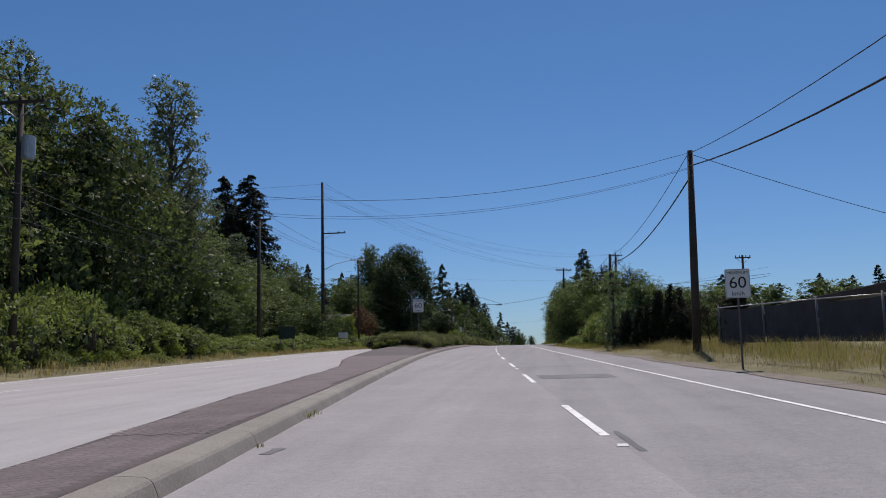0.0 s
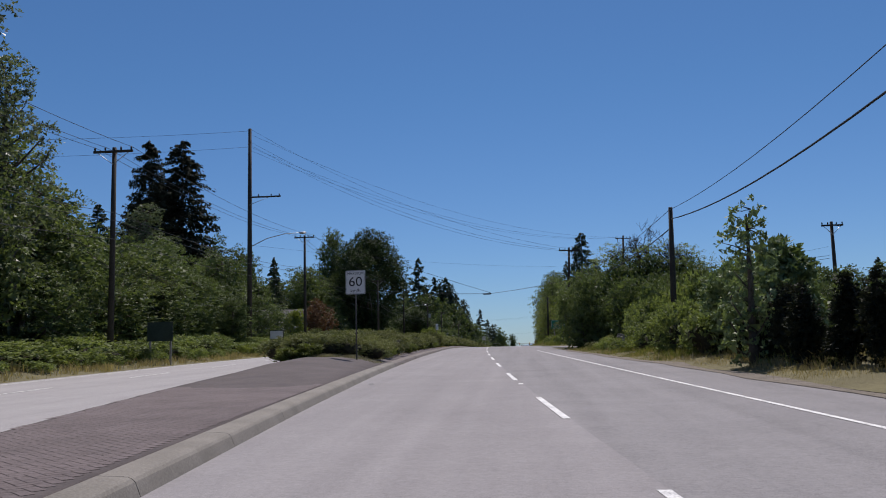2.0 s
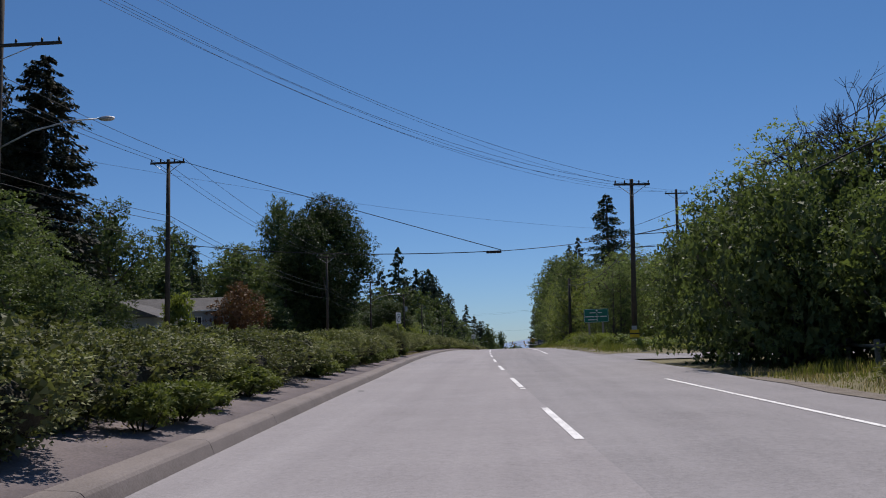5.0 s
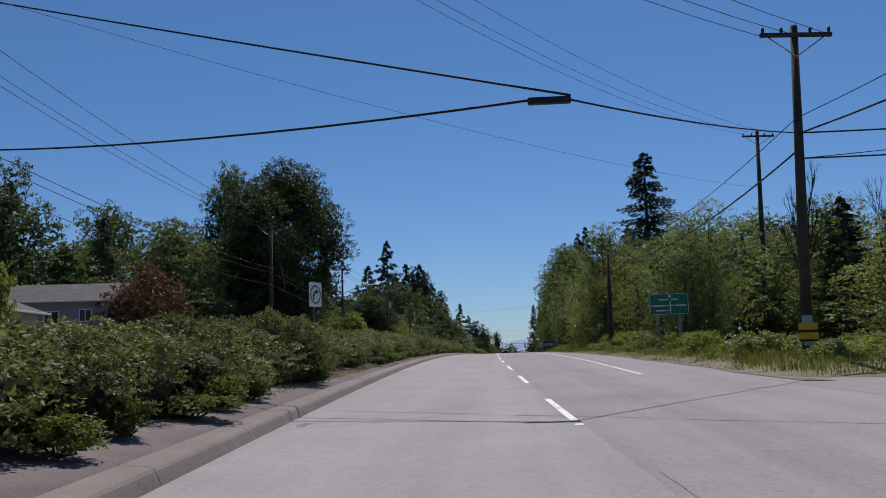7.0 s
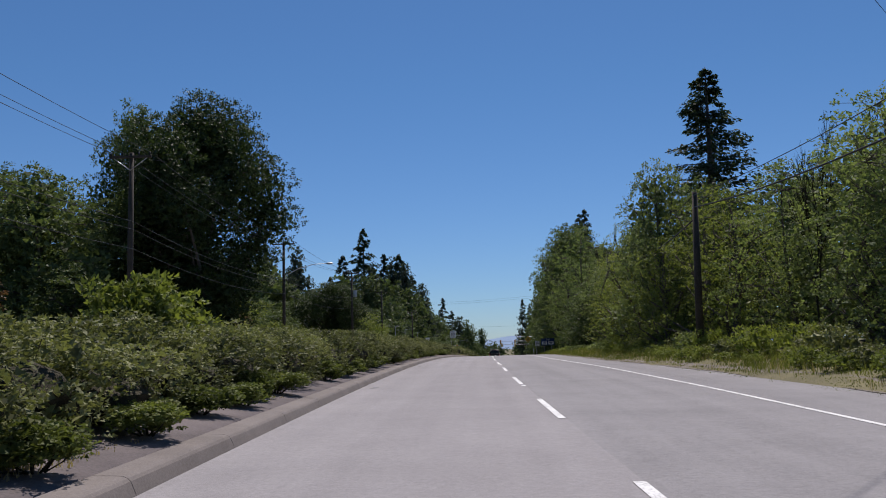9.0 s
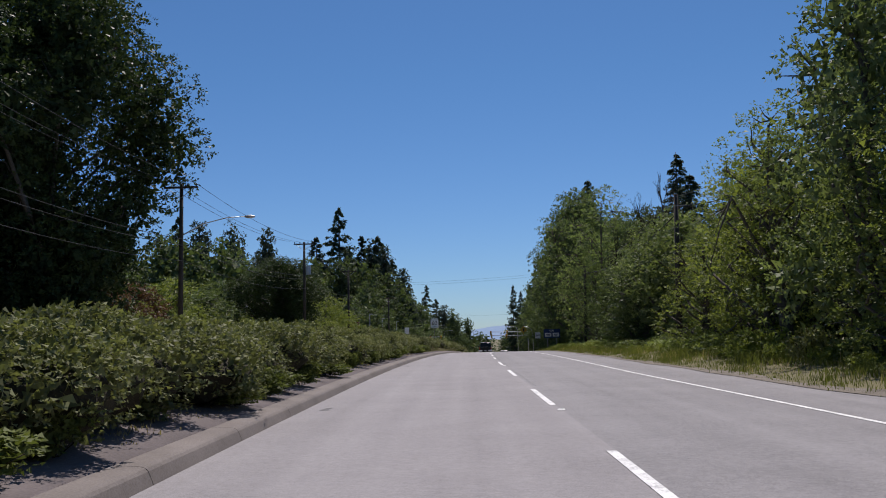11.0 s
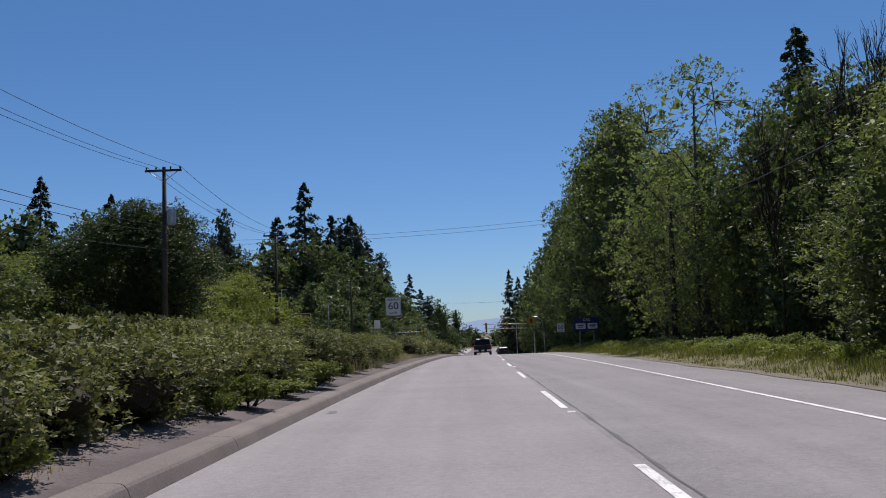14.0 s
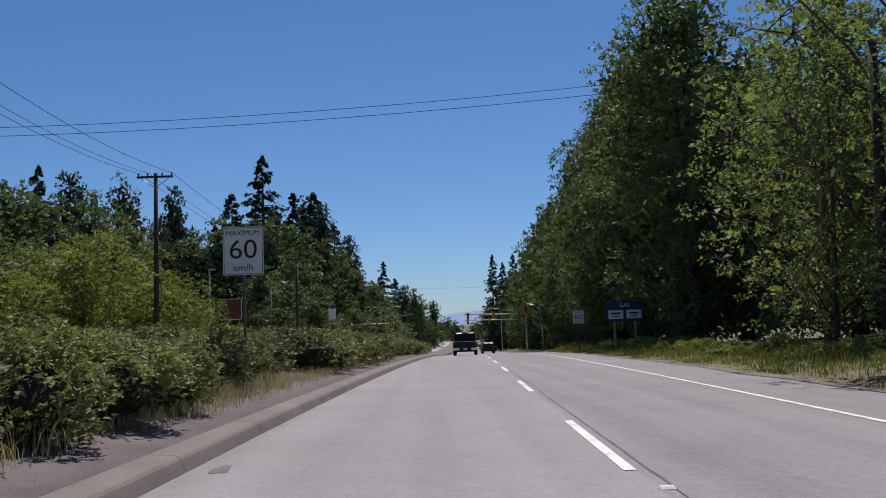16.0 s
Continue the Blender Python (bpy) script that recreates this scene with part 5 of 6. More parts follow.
def bars(root, rows, mat, y=-0.007):
    """Plain bars where lettering is too small to read: x, z, width, height."""
    for x, z, w, h in rows:
        part("text_bar", boxes(((w, 0.004, h), (x, y, z))), mat, root)


def turn_sign():
    """White sign with a ring and an arrow that bends to the right, turned towards the side road."""
    at = W(-3.69, 114.6, crown(-3.8, 114.6))
    root = thing("turn_sign", at, "white right-turn sign with a green ring on a steel post", "road sign", turn=radians(62))
    w, h, top = 0.47, 0.60, 2.32
    c = top - h / 2
    part("plate", plate((w, h), (0, 0, c)), SIGN_WHITE, root)
    bm = bmesh.new()
    n = 36
    ring = [[bm.verts.new((r * 0.92 * math.cos(a), -0.006, c + r * 1.08 * math.sin(a))) for a in np.linspace(0, 2 * math.pi, n, endpoint=False)] for r in (0.215, 0.175)]
    for i in range(n):
        j = (i + 1) % n
        bm.faces.new((ring[0][i], ring[0][j], ring[1][j], ring[1][i]))
    part("ring", bm, SIGN_RING, root, "green painted ring")
    bm = bmesh.new()
    pts = [(-0.075, -0.13), (-0.07, -0.03), (-0.045, 0.03), (0.0, 0.065), (0.04, 0.075)]
    side = []
    for i, (x, z) in enumerate(pts):
        a, b = pts[max(i - 1, 0)], pts[min(i + 1, len(pts) - 1)]
        d = Vector((b[0] - a[0], b[1] - a[1])).normalized() * 0.026
        side.append((bm.verts.new((x - d.y, -0.008, c + z + d.x)), bm.verts.new((x + d.y, -0.008, c + z - d.x))))
    for p, q in zip(side, side[1:]):
        bm.faces.new((p[0], p[1], q[1], q[0]))
    bm.faces.new([bm.verts.new(v) for v in ((0.03, -0.008, c + 0.135), (0.03, -0.008, c + 0.015), (0.125, -0.008, c + 0.075))])
    part("arrow", bm, SIGN_BLACK, root, "black bent arrow")
    post(root, 0, -0.3, top + 0.03, 0.055, POST_DARK)


turn_sign()


def guide_sign():
    at = on_ground(10.5, 140.0)
    root = thing("guide_sign", at, "large green direction sign on two grey posts", "road sign", turn=-0.06)
    base = at.z
    lo, hi = 5.02 - base, 6.16 - base
    part("panel", plate((2.05, hi - lo), (0, 0, (lo + hi) / 2), 0.07), SIGN_GREEN, root)
    for dx, dz, w, h in ((0, (hi + lo) / 2, 1.97, hi - lo - 0.07),):
        for z in (dz + h / 2, dz - h / 2):
            part("border_line", boxes(((w - 0.1, 0.004, 0.018), (0, -0.006, z))), SIGN_WHITE, root)
        for x in (-w / 2, w / 2):
            part("border_line", boxes(((0.018, 0.004, h - 0.1), (x, -0.006, dz))), SIGN_WHITE, root)
    m = (lo + hi) / 2
    bars(root, [(0.05, m + 0.42, 0.13, 0.14), (-0.28, m + 0.24, 0.5, 0.06), (0.3, m + 0.24, 0.36, 0.06), (-0.55, m - 0.08, 0.72, 0.07), (0.6, m - 0.08, 0.55, 0.07), (-0.42, m - 0.34, 0.55, 0.07), (0.06, m - 0.15, 0.05, 0.66), (0.06, m - 0.07, 0.36, 0.05), (0.0, m - 0.32, 0.16, 0.05)], SIGN_WHITE)
    post(root, -0.62, -0.4, hi - 0.1, 0.16, GREY_WOOD, 0.02)
    post(root, 0.52, -0.4, hi - 0.1, 0.16, GREY_WOOD, 0.02)


GREY_WOOD = surface("grey_wood", (0.16, 0.15, 0.13), (0.32, 0.30, 0.27), 1.5, 22, 0.9, 0.3)
guide_sign()


def gas_sign():
    at = on_ground(9.4, 264)
    root = thing("service_sign", at, "dark blue roadside services sign with two white panels", "road sign")
    lo, hi = 4.0 - at.z, 5.15 - at.z
    part("panel", plate((2.2, hi - lo), (0, 0, (lo + hi) / 2), 0.06), SIGN_BLUE, root)
    lettering("GAS", 0.34, (0, -0.008, hi - 0.22), root, SIGN_WHITE)
    for x in (-0.52, 0.52):
        p = part("white_panel", plate((0.86, 0.5), (x, -0.004, lo + 0.4), 0.03), SIGN_WHITE, root, "white panel with unreadable writing")
        bars(root, [(x, lo + 0.46, 0.55, 0.10), (x, lo + 0.3, 0.4, 0.06)], SIGN_BLUE, -0.012)
    post(root, -0.6, -0.4, hi - 0.1, 0.12, GREY_WOOD)
    post(root, 0.6, -0.4, hi - 0.1, 0.12, GREY_WOOD)


gas_sign()


def street_name_sign():
    at = on_ground(18.9, 127.6)
    root = thing("street_name_sign", at, "small dark street name blade on a steel post", "road sign", turn=-0.1)
    top = 6.2 - at.z
    post(root, 0, -0.3, top, 0.06)
    part("blade", plate((1.0, 0.24), (-0.35, 0, top - 0.1), 0.02), SIGN_GREEN, root)
    bars(root, [(-0.35, top - 0.1, 0.75, 0.09)], SIGN_WHITE)


street_name_sign()


def notice_board(at, w, h, top, mat, label, frame_mat=None, turn=0.0):
    root = thing("notice_board", at, label, "sign board", turn=turn)
    part("panel", boxes(((w, 0.03, h), (0, 0, top - h / 2), 0.006)), mat, root)
    if frame_mat:
        for x, z, sw, sh in ((0, top, w + 0.06, 0.05), (0, top - h, w + 0.06, 0.05), (-w / 2, top - h / 2, 0.05, h), (w / 2, top - h / 2, 0.05, h)):
            part("frame", boxes(((sw, 0.05, sh), (x, 0, z))), frame_mat, root)
    post(root, -w * 0.4, -0.3, top, 0.09, GREY_WOOD, 0.016)
    post(root, w * 0.4, -0.3, top, 0.09, GREY_WOOD, 0.016)
    return root


DARK_PANEL = surface("dark_sign_back", (0.02, 0.035, 0.028), (0.04, 0.06, 0.05), 2, 40, 0.6, 0.1)
RED_PANEL = surface("red_brown_panel", (0.11, 0.028, 0.024), (0.17, 0.05, 0.042), 2, 40, 0.5, 0.0)
notice_board(on_ground(-17.2, 101.7), 1.2, 0.75, 2.0, SIGN_WHITE, "small white notice board among roadside weeds", WIRE)
notice_board(on_ground(-16.7, 72.6), 1.45, 1.05, 2.3, DARK_PANEL, "dark green back of a road sign on two posts")
notice_board(on_ground(-27.6 - road_x(303.6), 303.6, 1.5), 2.3, 2.1, 4.2, RED_PANEL, "red-brown advertising board with a white top", SIGN_WHITE)
notice_board(W(-19 - road_x(320), 320, 0.6), 0.9, 1.3, 5.6, SIGN_WHITE, "white pylon sign behind the hedge")

# yellow and black marker board on the pole at the side road
root = thing("marker_board", W(10.2, 120.2, 0), "yellow and black striped marker board on the pole", "marker board")
for z, h, m in ((1.17, 0.2, YELLOW), (1.03, 0.07, SIGN_BLACK), (0.89, 0.2, YELLOW), (0.75, 0.06, SIGN_BLACK)):
    part("band", boxes(((0.56, 0.03, h), (0, 0.0, z), 0.004)), m, root)
part("bracket", boxes(((0.3, 0.04, 0.9), (0, 0.03, 1.05))), GALV, root)

# raised white lane markers and worn spots
for u, yy in ((1.55, 28.0), (1.42, 47.4), (1.39, 66.97), (1.38, 85.8), (1.38, 104.7), (1.45, 123.5), (1.5, 142.6), (1.58, 161.9), (1.56, 181.7), (1.5, 201.4), (1.58, 221.1), (1.6, 8.9)):
    ob = new("lane_marker", mesh_of("lane_marker", [(-0.06, -0.05, 0), (0.06, -0.05, 0), (0.06, 0.05, 0), (-0.06, 0.05, 0), (-0.05, -0.025, 0.018), (0.05, -0.025, 0.018), (0.05, 0.025, 0.018), (-0.05, 0.025, 0.018)], [(0, 1, 5, 4), (1, 2, 6, 5), (2, 3, 7, 6), (3, 0, 4, 7), (4, 5, 6, 7)], SIGN_WHITE))
    ob.location = W(u, yy, 0.004)
    tagged(ob, "small raised white lane marker on the asphalt", "road marker", "raised lane markers")
for k, (u, yy) in enumerate(((-1.99, 8.8), (-2.15, 28.5), (-2.3, 48.9), (-2.33, 68.2), (-2.2, 86.5), (-2.25, 105.6), (-2.35, 124), (-2.3, 143.5), (-2.3, 163.0), (-2.33, 183.6), (-2.3, 203), (-2.16, 222.9))):
    ob = sheet("worn_spot", [lambda y: u - 0.07 - 0.03 * math.sin(9 * y), lambda y: u + 0.07 + 0.03 * math.sin(7 * y + 1)], span(yy - 0.22, yy + 0.25, 0.1), lambda a, b: 0.004, PATCH)
    tagged(ob, "small worn patch in the asphalt by the kerb", "road surface", kind="structure")


def crack(name, line, y0, y1, width, label, step=0.25):
    """A wandering sealed crack along the road."""
    ys = span(y0, y1, step)
    def half(y):
        return width * max(0.1, 0.6 + 0.9 * noise.noise(Vector((0, y * 0.9, 3))))
    def centre(y):
        return line(y) + 0.03 * noise.noise(Vector((y * 0.35, 0, 0))) + 0.015 * noise.noise(Vector((y * 1.7, 2, 0)))
    ob = sheet(name, [lambda y: centre(y) - half(y), lambda y: centre(y) + half(y)], ys, lambda u, y: 0.0045, TAR)
    tagged(ob, label, "road surface", kind="structure")


def joint(y):
    return dash_u(y) + 0.16


crack("sealed_crack", joint, 184, 196, 0.02, "dark sealed crack along the lane joint")
crack("sealed_crack", joint, 196, 214, 0.03, "dark sealed crack along the lane joint")
crack("sealed_crack", joint, 214, 246, 0.018, "dark sealed crack along the lane joint")
crack("sealed_crack", joint, 8.5, 10.2, 0.06, "dark broken asphalt along the lane joint")
crack("sealed_crack", joint, 92, 101, 0.004, "fine crack along the lane joint")
crack("sealed_crack", joint, 168, 184, 0.008, "fine crack along the lane joint")
def cross_crack(y0, u0, u1, width, label, slope=0.0):
    """A crack that wanders across the carriageway."""
    us = span(u0, u1, 0.3)
    vs, fs = [], []
    for i, u in enumerate(us):
        c = y0 + slope * (u - u0) + 0.12 * noise.noise(Vector((u * 0.8, y0, 0)))
        w = width * max(0.15, 0.6 + 0.8 * noise.noise(Vector((u * 1.4, y0, 4))))
        vs += [tuple(W(u, c - w, 0.0045)), tuple(W(u, c + w, 0.0045))]
        if i:
            fs.append((2 * i - 2, 2 * i, 2 * i + 1, 2 * i - 1))
    tagged(new("cross_crack", mesh_of("cross_crack", vs, fs, TAR)), label, "road surface", kind="structure")


cross_crack(108.0, -2.3, 6.8, 0.025, "dark crack across both lanes", -0.565)
crack("sealed_crack", lambda y: 2.3, 92, 99, 0.006, "fine crack in the outer lane")
crack("sealed_crack", lambda y: 3.0, 60, 67, 0.006, "fine crack in the outer lane")


# ---- vehicles ----
CAR_BLACK = surface("black_car_paint", (0.008, 0.008, 0.009), (0.014, 0.014, 0.016), 1, 60, 0.35, 0.0, spec=0.25)
CAR_WHITE = surface("white_car_paint", (0.7, 0.7, 0.7), (0.78, 0.78, 0.78), 1, 60, 0.25, 0.0, spec=0.5)
CAR_GREY = surface("grey_car_paint", (0.05, 0.05, 0.055), (0.075, 0.075, 0.08), 1, 60, 0.25, 0.0, spec=0.5)
CAR_GLASS = surface("car_glass", (0.02, 0.023, 0.026), (0.035, 0.04, 0.045), 1, 30, 0.3, 0.0, spec=0.15)
CHROME = surface("chrome", (0.62, 0.62, 0.63), (0.75, 0.75, 0.76), 3, 40, 0.28, 0.0, metal=0.6)
TYRE = surface("tyre_rubber", (0.012, 0.012, 0.012), (0.028, 0.027, 0.026), 5, 60, 0.9, 0.2)
LAMP_RED = surface("red_lamp", (0.25, 0.01, 0.01), (0.35, 0.02, 0.02), 5, 40, 0.25, 0.0)
LAMP_CLEAR = surface("clear_lamp", (0.25, 0.25, 0.25), (0.35, 0.35, 0.35), 5, 40, 0.15, 0.0)


def prism(profile, w0, w1, bevel=0.03):
    """A side profile (y, z) widened to w0 below and w1 at the top."""
    zs = [z for _, z in profile]
    zl, zh = min(zs), max(zs)
    bm = bmesh.new()
    rows = []
    for s in (-1, 1):
        rows.append([bm.verts.new((s * (w0 + (w1 - w0) * (z - zl) / (zh - zl)) / 2, y, z)) for y, z in profile])
    bm.faces.new(rows[0])
    bm.faces.new(rows[1][::-1])
    n = len(profile)
    for i in range(n):
        j = (i + 1) % n
        bm.faces.new((rows[0][j], rows[0][i], rows[1][i], rows[1][j]))
    bmesh.ops.recalc_face_normals(bm, faces=bm.faces[:])
    if bevel:
        bmesh.ops.bevel(bm, geom=bm.edges[:], offset=bevel, segments=2, affect="EDGES", profile=0.6)
    return bm


def wheel(root, x, y, r, w=0.24):
    bm = bmesh.new()
    bmesh.ops.create_cone(bm, cap_ends=True, segments=22, radius1=r, radius2=r, depth=w)
    bmesh.ops.bevel(bm, geom=[e for e in bm.edges if abs(e.verts[0].co.z - e.verts[1].co.z) < 0.01], offset=0.04, segments=2, affect="EDGES")
    bmesh.ops.rotate(bm, cent=(0, 0, 0), matrix=Matrix.Rotation(radians(90), 3, "Y"), verts=bm.verts)
    bmesh.ops.translate(bm, vec=(x, y, r), verts=bm.verts)
    ty = part("wheel", bm, TYRE, root, "black rubber tyre")
    bm = bmesh.new()
    bmesh.ops.create_cone(bm, cap_ends=True, segments=16, radius1=r * 0.6, radius2=r * 0.55, depth=w + 0.02)
    bmesh.ops.rotate(bm, cent=(0, 0, 0), matrix=Matrix.Rotation(radians(90), 3, "Y"), verts=bm.verts)
    bmesh.ops.translate(bm, vec=(x, y, r), verts=bm.verts)
    part("rim", bm, GALV, ty)


def pickup(at, turn):
    """A pickup truck heading along +y; its tail is nearest to -y."""
    root = thing("pickup_truck", at, "black pickup truck with a pale rear bumper on the road", "truck", turn=turn)
    part("body", prism([(-2.75, 0.55), (2.75, 0.5), (2.8, 0.85), (2.7, 1.08), (1.35, 1.16), (-2.75, 1.16)], 1.96, 1.92, 0.05), CAR_BLACK, root)
    part("cab", prism([(-0.9, 1.14), (1.5, 1.14), (0.85, 1.78), (0.6, 1.86), (-0.55, 1.86), (-0.75, 1.80)], 1.84, 1.46, 0.05), CAR_BLACK, root)
    part("rear_window", prism([(-0.935, 1.22), (-0.925, 1.22), (-0.80, 1.72), (-0.81, 1.72)], 1.5, 1.3, 0), CAR_GLASS, root, "dark tinted rear window")
    part("windscreen", prism([(1.47, 1.2), (1.48, 1.2), (0.93, 1.74), (0.92, 1.74)], 1.6, 1.36, 0), CAR_GLASS, root)
    for s in (-1, 1):
        part("side_window", boxes(((0.02, 1.5, 0.42), (s * 0.83, 0.2, 1.46), 0.0, Matrix.Rotation(s * 0.28, 3, "Y"))), CAR_GLASS, root)
        part("tail_lamp", boxes(((0.13, 0.05, 0.42), (s * 0.88, -2.78, 0.95), 0.012)), LAMP_RED, root)
        part("mirror", boxes(((0.22, 0.10, 0.20), (s * 1.08, 0.95, 1.27), 0.03)), CAR_BLACK, root)
        part("bumper_end", boxes(((0.52, 0.2, 0.2), (s * 0.72, -2.88, 0.60), 0.03)), CHROME, root, "pale chrome bumper end")
    part("tailgate", boxes(((1.58, 0.05, 0.50), (0, -2.775, 0.92), 0.02)), CAR_BLACK, root)
    part("tailgate_handle", boxes(((0.24, 0.02, 0.07), (0, -2.81, 1.02), 0.008)), SIGN_BLACK, root)
    part("bumper_step", boxes(((0.9, 0.2, 0.13), (0, -2.88, 0.57), 0.02)), CAR_BLACK, root)
    part("number_plate", boxes(((0.30, 0.012, 0.15), (0, -2.985, 0.60), 0.0)), SIGN_WHITE, root, "white number plate")
    part("chassis", boxes(((1.5, 4.8, 0.2), (0, 0, 0.45), 0.03)), SIGN_BLACK, root)
    part("roof_lamp", boxes(((0.5, 0.08, 0.05), (0, -0.66, 1.88), 0.015)), LAMP_RED, root)
    for x in (-0.84, 0.84):
        for y in (-1.75, 1.8):
            wheel(root, x, y, 0.38)


def suv(name, at, turn, paint, label):
    root = thing(name, at, label, "car", turn=turn)
    part("body", prism([(-2.3, 0.38), (2.3, 0.36), (2.36, 0.7), (2.2, 0.92), (1.15, 1.02), (-2.2, 1.05), (-2.34, 0.8)], 1.84, 1.78, 0.06), paint, root)
    part("cabin", prism([(-2.1, 1.03), (1.2, 1.02), (0.45, 1.52), (0.2, 1.6), (-1.6, 1.62), (-1.9, 1.52)], 1.72, 1.34, 0.06), paint, root)
    part("windscreen", prism([(1.2, 1.06), (1.21, 1.06), (0.5, 1.52), (0.49, 1.52)], 1.5, 1.26, 0), CAR_GLASS, root, "dark windscreen")
    part("rear_window", prism([(-2.12, 1.1), (-2.11, 1.1), (-1.9, 1.5), (-1.91, 1.5)], 1.4, 1.2, 0), CAR_GLASS, root)
    for s in (-1, 1):
        for y, ln in ((0.15, 0.95), (-0.95, 1.0)):
            part("side_window", boxes(((0.02, ln, 0.36), (s * 0.80, y, 1.29), 0.0, Matrix.Rotation(s * 0.33, 3, "Y"))), CAR_GLASS, root)
        part("headlamp", boxes(((0.36, 0.08, 0.16), (s * 0.68, 2.29, 0.76), 0.03)), LAMP_CLEAR, root, "clear headlamp")
        part("tail_lamp", boxes(((0.2, 0.06, 0.3), (s * 0.76, -2.3, 0.9), 0.02)), LAMP_RED, root)
        part("mirror", boxes(((0.2, 0.1, 0.14), (s * 0.98, 0.85, 1.08), 0.03)), paint, root)
        part("roof_rail", boxes(((0.04, 1.7, 0.05), (s * 0.58, -0.7, 1.645), 0.012)), GALV, root)
    part("grille", boxes(((0.85, 0.05, 0.2), (0, 2.33, 0.68), 0.02)), SIGN_BLACK, root)
    part("front_bumper", boxes(((1.7, 0.14, 0.2), (0, 2.33, 0.45), 0.04)), paint, root)
    for x in (-0.79, 0.79):
        for y in (-1.42, 1.45):
            wheel(root, x, y, 0.35)
    return root


pickup(W(0.1, 285.5, 0.0), -math.atan(0.04))
suv("suv", W(-11.6, 139.0, 0), math.pi, CAR_WHITE, "white SUV half hidden behind the median hedge")
suv("car", W(3.2, 338.0, 0), 0.0, CAR_BLACK, "dark car waiting near the crossing")
suv("car", W(-5.2 - 6.0, 345.0, 0), math.pi, CAR_WHITE, "white car coming towards the median")


# ---- buildings ----
WALL_GREY = surface("grey_siding", (0.20, 0.22, 0.25), (0.27, 0.29, 0.32), 1, 30, 0.8, 0.1)
WALL_WHITE = surface("pale_siding", (0.31, 0.32, 0.33), (0.40, 0.41, 0.42), 1, 30, 0.8, 0.1)
ROOF_GREY = surface("roof_shingle", (0.06, 0.058, 0.056), (0.13, 0.125, 0.12), 1.2, 14, 0.95, 0.5, depth=0.03)
FASCIA_BROWN = surface("brown_fascia", (0.06, 0.04, 0.03), (0.11, 0.08, 0.06), 1, 20, 0.8, 0.1)
GLASS_DARK = surface("window_glass", (0.015, 0.018, 0.02), (0.03, 0.035, 0.04), 1, 30, 0.1, 0.0, spec=0.6)
FABRIC = surface("fence_fabric", (0.045, 0.046, 0.052), (0.085, 0.086, 0.095), 1.2, 30, 0.9, 0.3)
CANOPY = surface("canopy_orange", (0.5, 0.2, 0.06), (0.62, 0.28, 0.1), 1, 30, 0.6, 0.0)


def hip_or_gable(w, d, z, rise, over, hip):
    """Roof over a w x d plan at height z: gable along x, or hipped."""
    a, b = w / 2 + over, d / 2 + over
    r = a - b if hip else a
    bm = bmesh.new()
    v = [bm.verts.new(p) for p in ((-a, -b, z), (a, -b, z), (a, b, z), (-a, b, z), (-r, 0, z + rise), (r, 0, z + rise))]
    for f in ((0, 1, 5, 4), (2, 3, 4, 5), (1, 2, 5), (3, 0, 4), (3, 2, 1, 0)):
        bm.faces.new([v[i] for i in f])
    bmesh.ops.recalc_face_normals(bm, faces=bm.faces[:])
    return bm


def house(at, w, d, wall_h, rise, label, wall_mat, hip=False, turn=0.0, windows=()):
    root = thing("house", at, label, "house", turn=turn)
    part("wall", boxes(((w, d, wall_h + 0.6), (0, 0, wall_h / 2 - 0.3), 0.02)), wall_mat, root)
    part("roof", hip_or_gable(w, d, wall_h + 0.02, rise, 0.5, hip), ROOF_GREY, root)
    part("gutter", boxes(((w + 1.05, 0.1, 0.12), (0, -d / 2 - 0.5, wall_h), 0.02)), SIGN_WHITE, root)
    for x, z, ww, wh in windows:
        win = part("window", boxes(((ww, 0.08, wh), (x, -d / 2 - 0.02, z), 0.01)), SIGN_WHITE, root, "white window frame")
        part("pane", boxes(((ww * 0.84, 0.02, wh * 0.84), (x, -d / 2 - 0.06, z))), GLASS_DARK, win)
        part("mullion", boxes(((0.05, 0.03, wh * 0.84), (x, -d / 2 - 0.075, z))), SIGN_WHITE, win)
    return root


house(Vector((-43.0, 162, 5.6)), 13, 8, 2.6, 1.7, "low grey bungalow with a shingled roof behind the hedge", WALL_GREY, False, 0.1, ((-4.5, 1.5, 1.5, 1.2), (-1, 1.5, 1.8, 1.2), (2.2, 1.4, 1.2, 1.0), (4.8, 1.5, 1.0, 1.0)))
house(W(-28.8, 138, 1.0), 10, 6.8, 2.5, 1.5, "pale gabled wing of a bungalow", WALL_WHITE, False, math.pi / 2 + 0.1, ((-2.0, 1.4, 1.2, 1.2), (1.4, 1.4, 1.2, 1.2)))
house(Vector((-45.0, 304, 7.5)), 8, 7, 3.2, 1.9, "grey hip-roofed house among trees", WALL_GREY, True, 0.0, ((-1.5, 1.6, 1.2, 1.2), (1.5, 1.6, 1.2, 1.2)))
h = house(on_ground(21.1, 85.2), 9, 8.6, 2.2, 1.8, "brown hip-roofed house behind dark shrubs", FASCIA_BROWN, True, 0.3, ((-2.5, 1.5, 1.2, 1.2), (2, 1.5, 1.2, 1.2)))
part("roof_vent", boxes(((0.8, 0.8, 0.35), (0, 0, 4.1), 0.12)), SIGN_WHITE, h, "white roof vent")

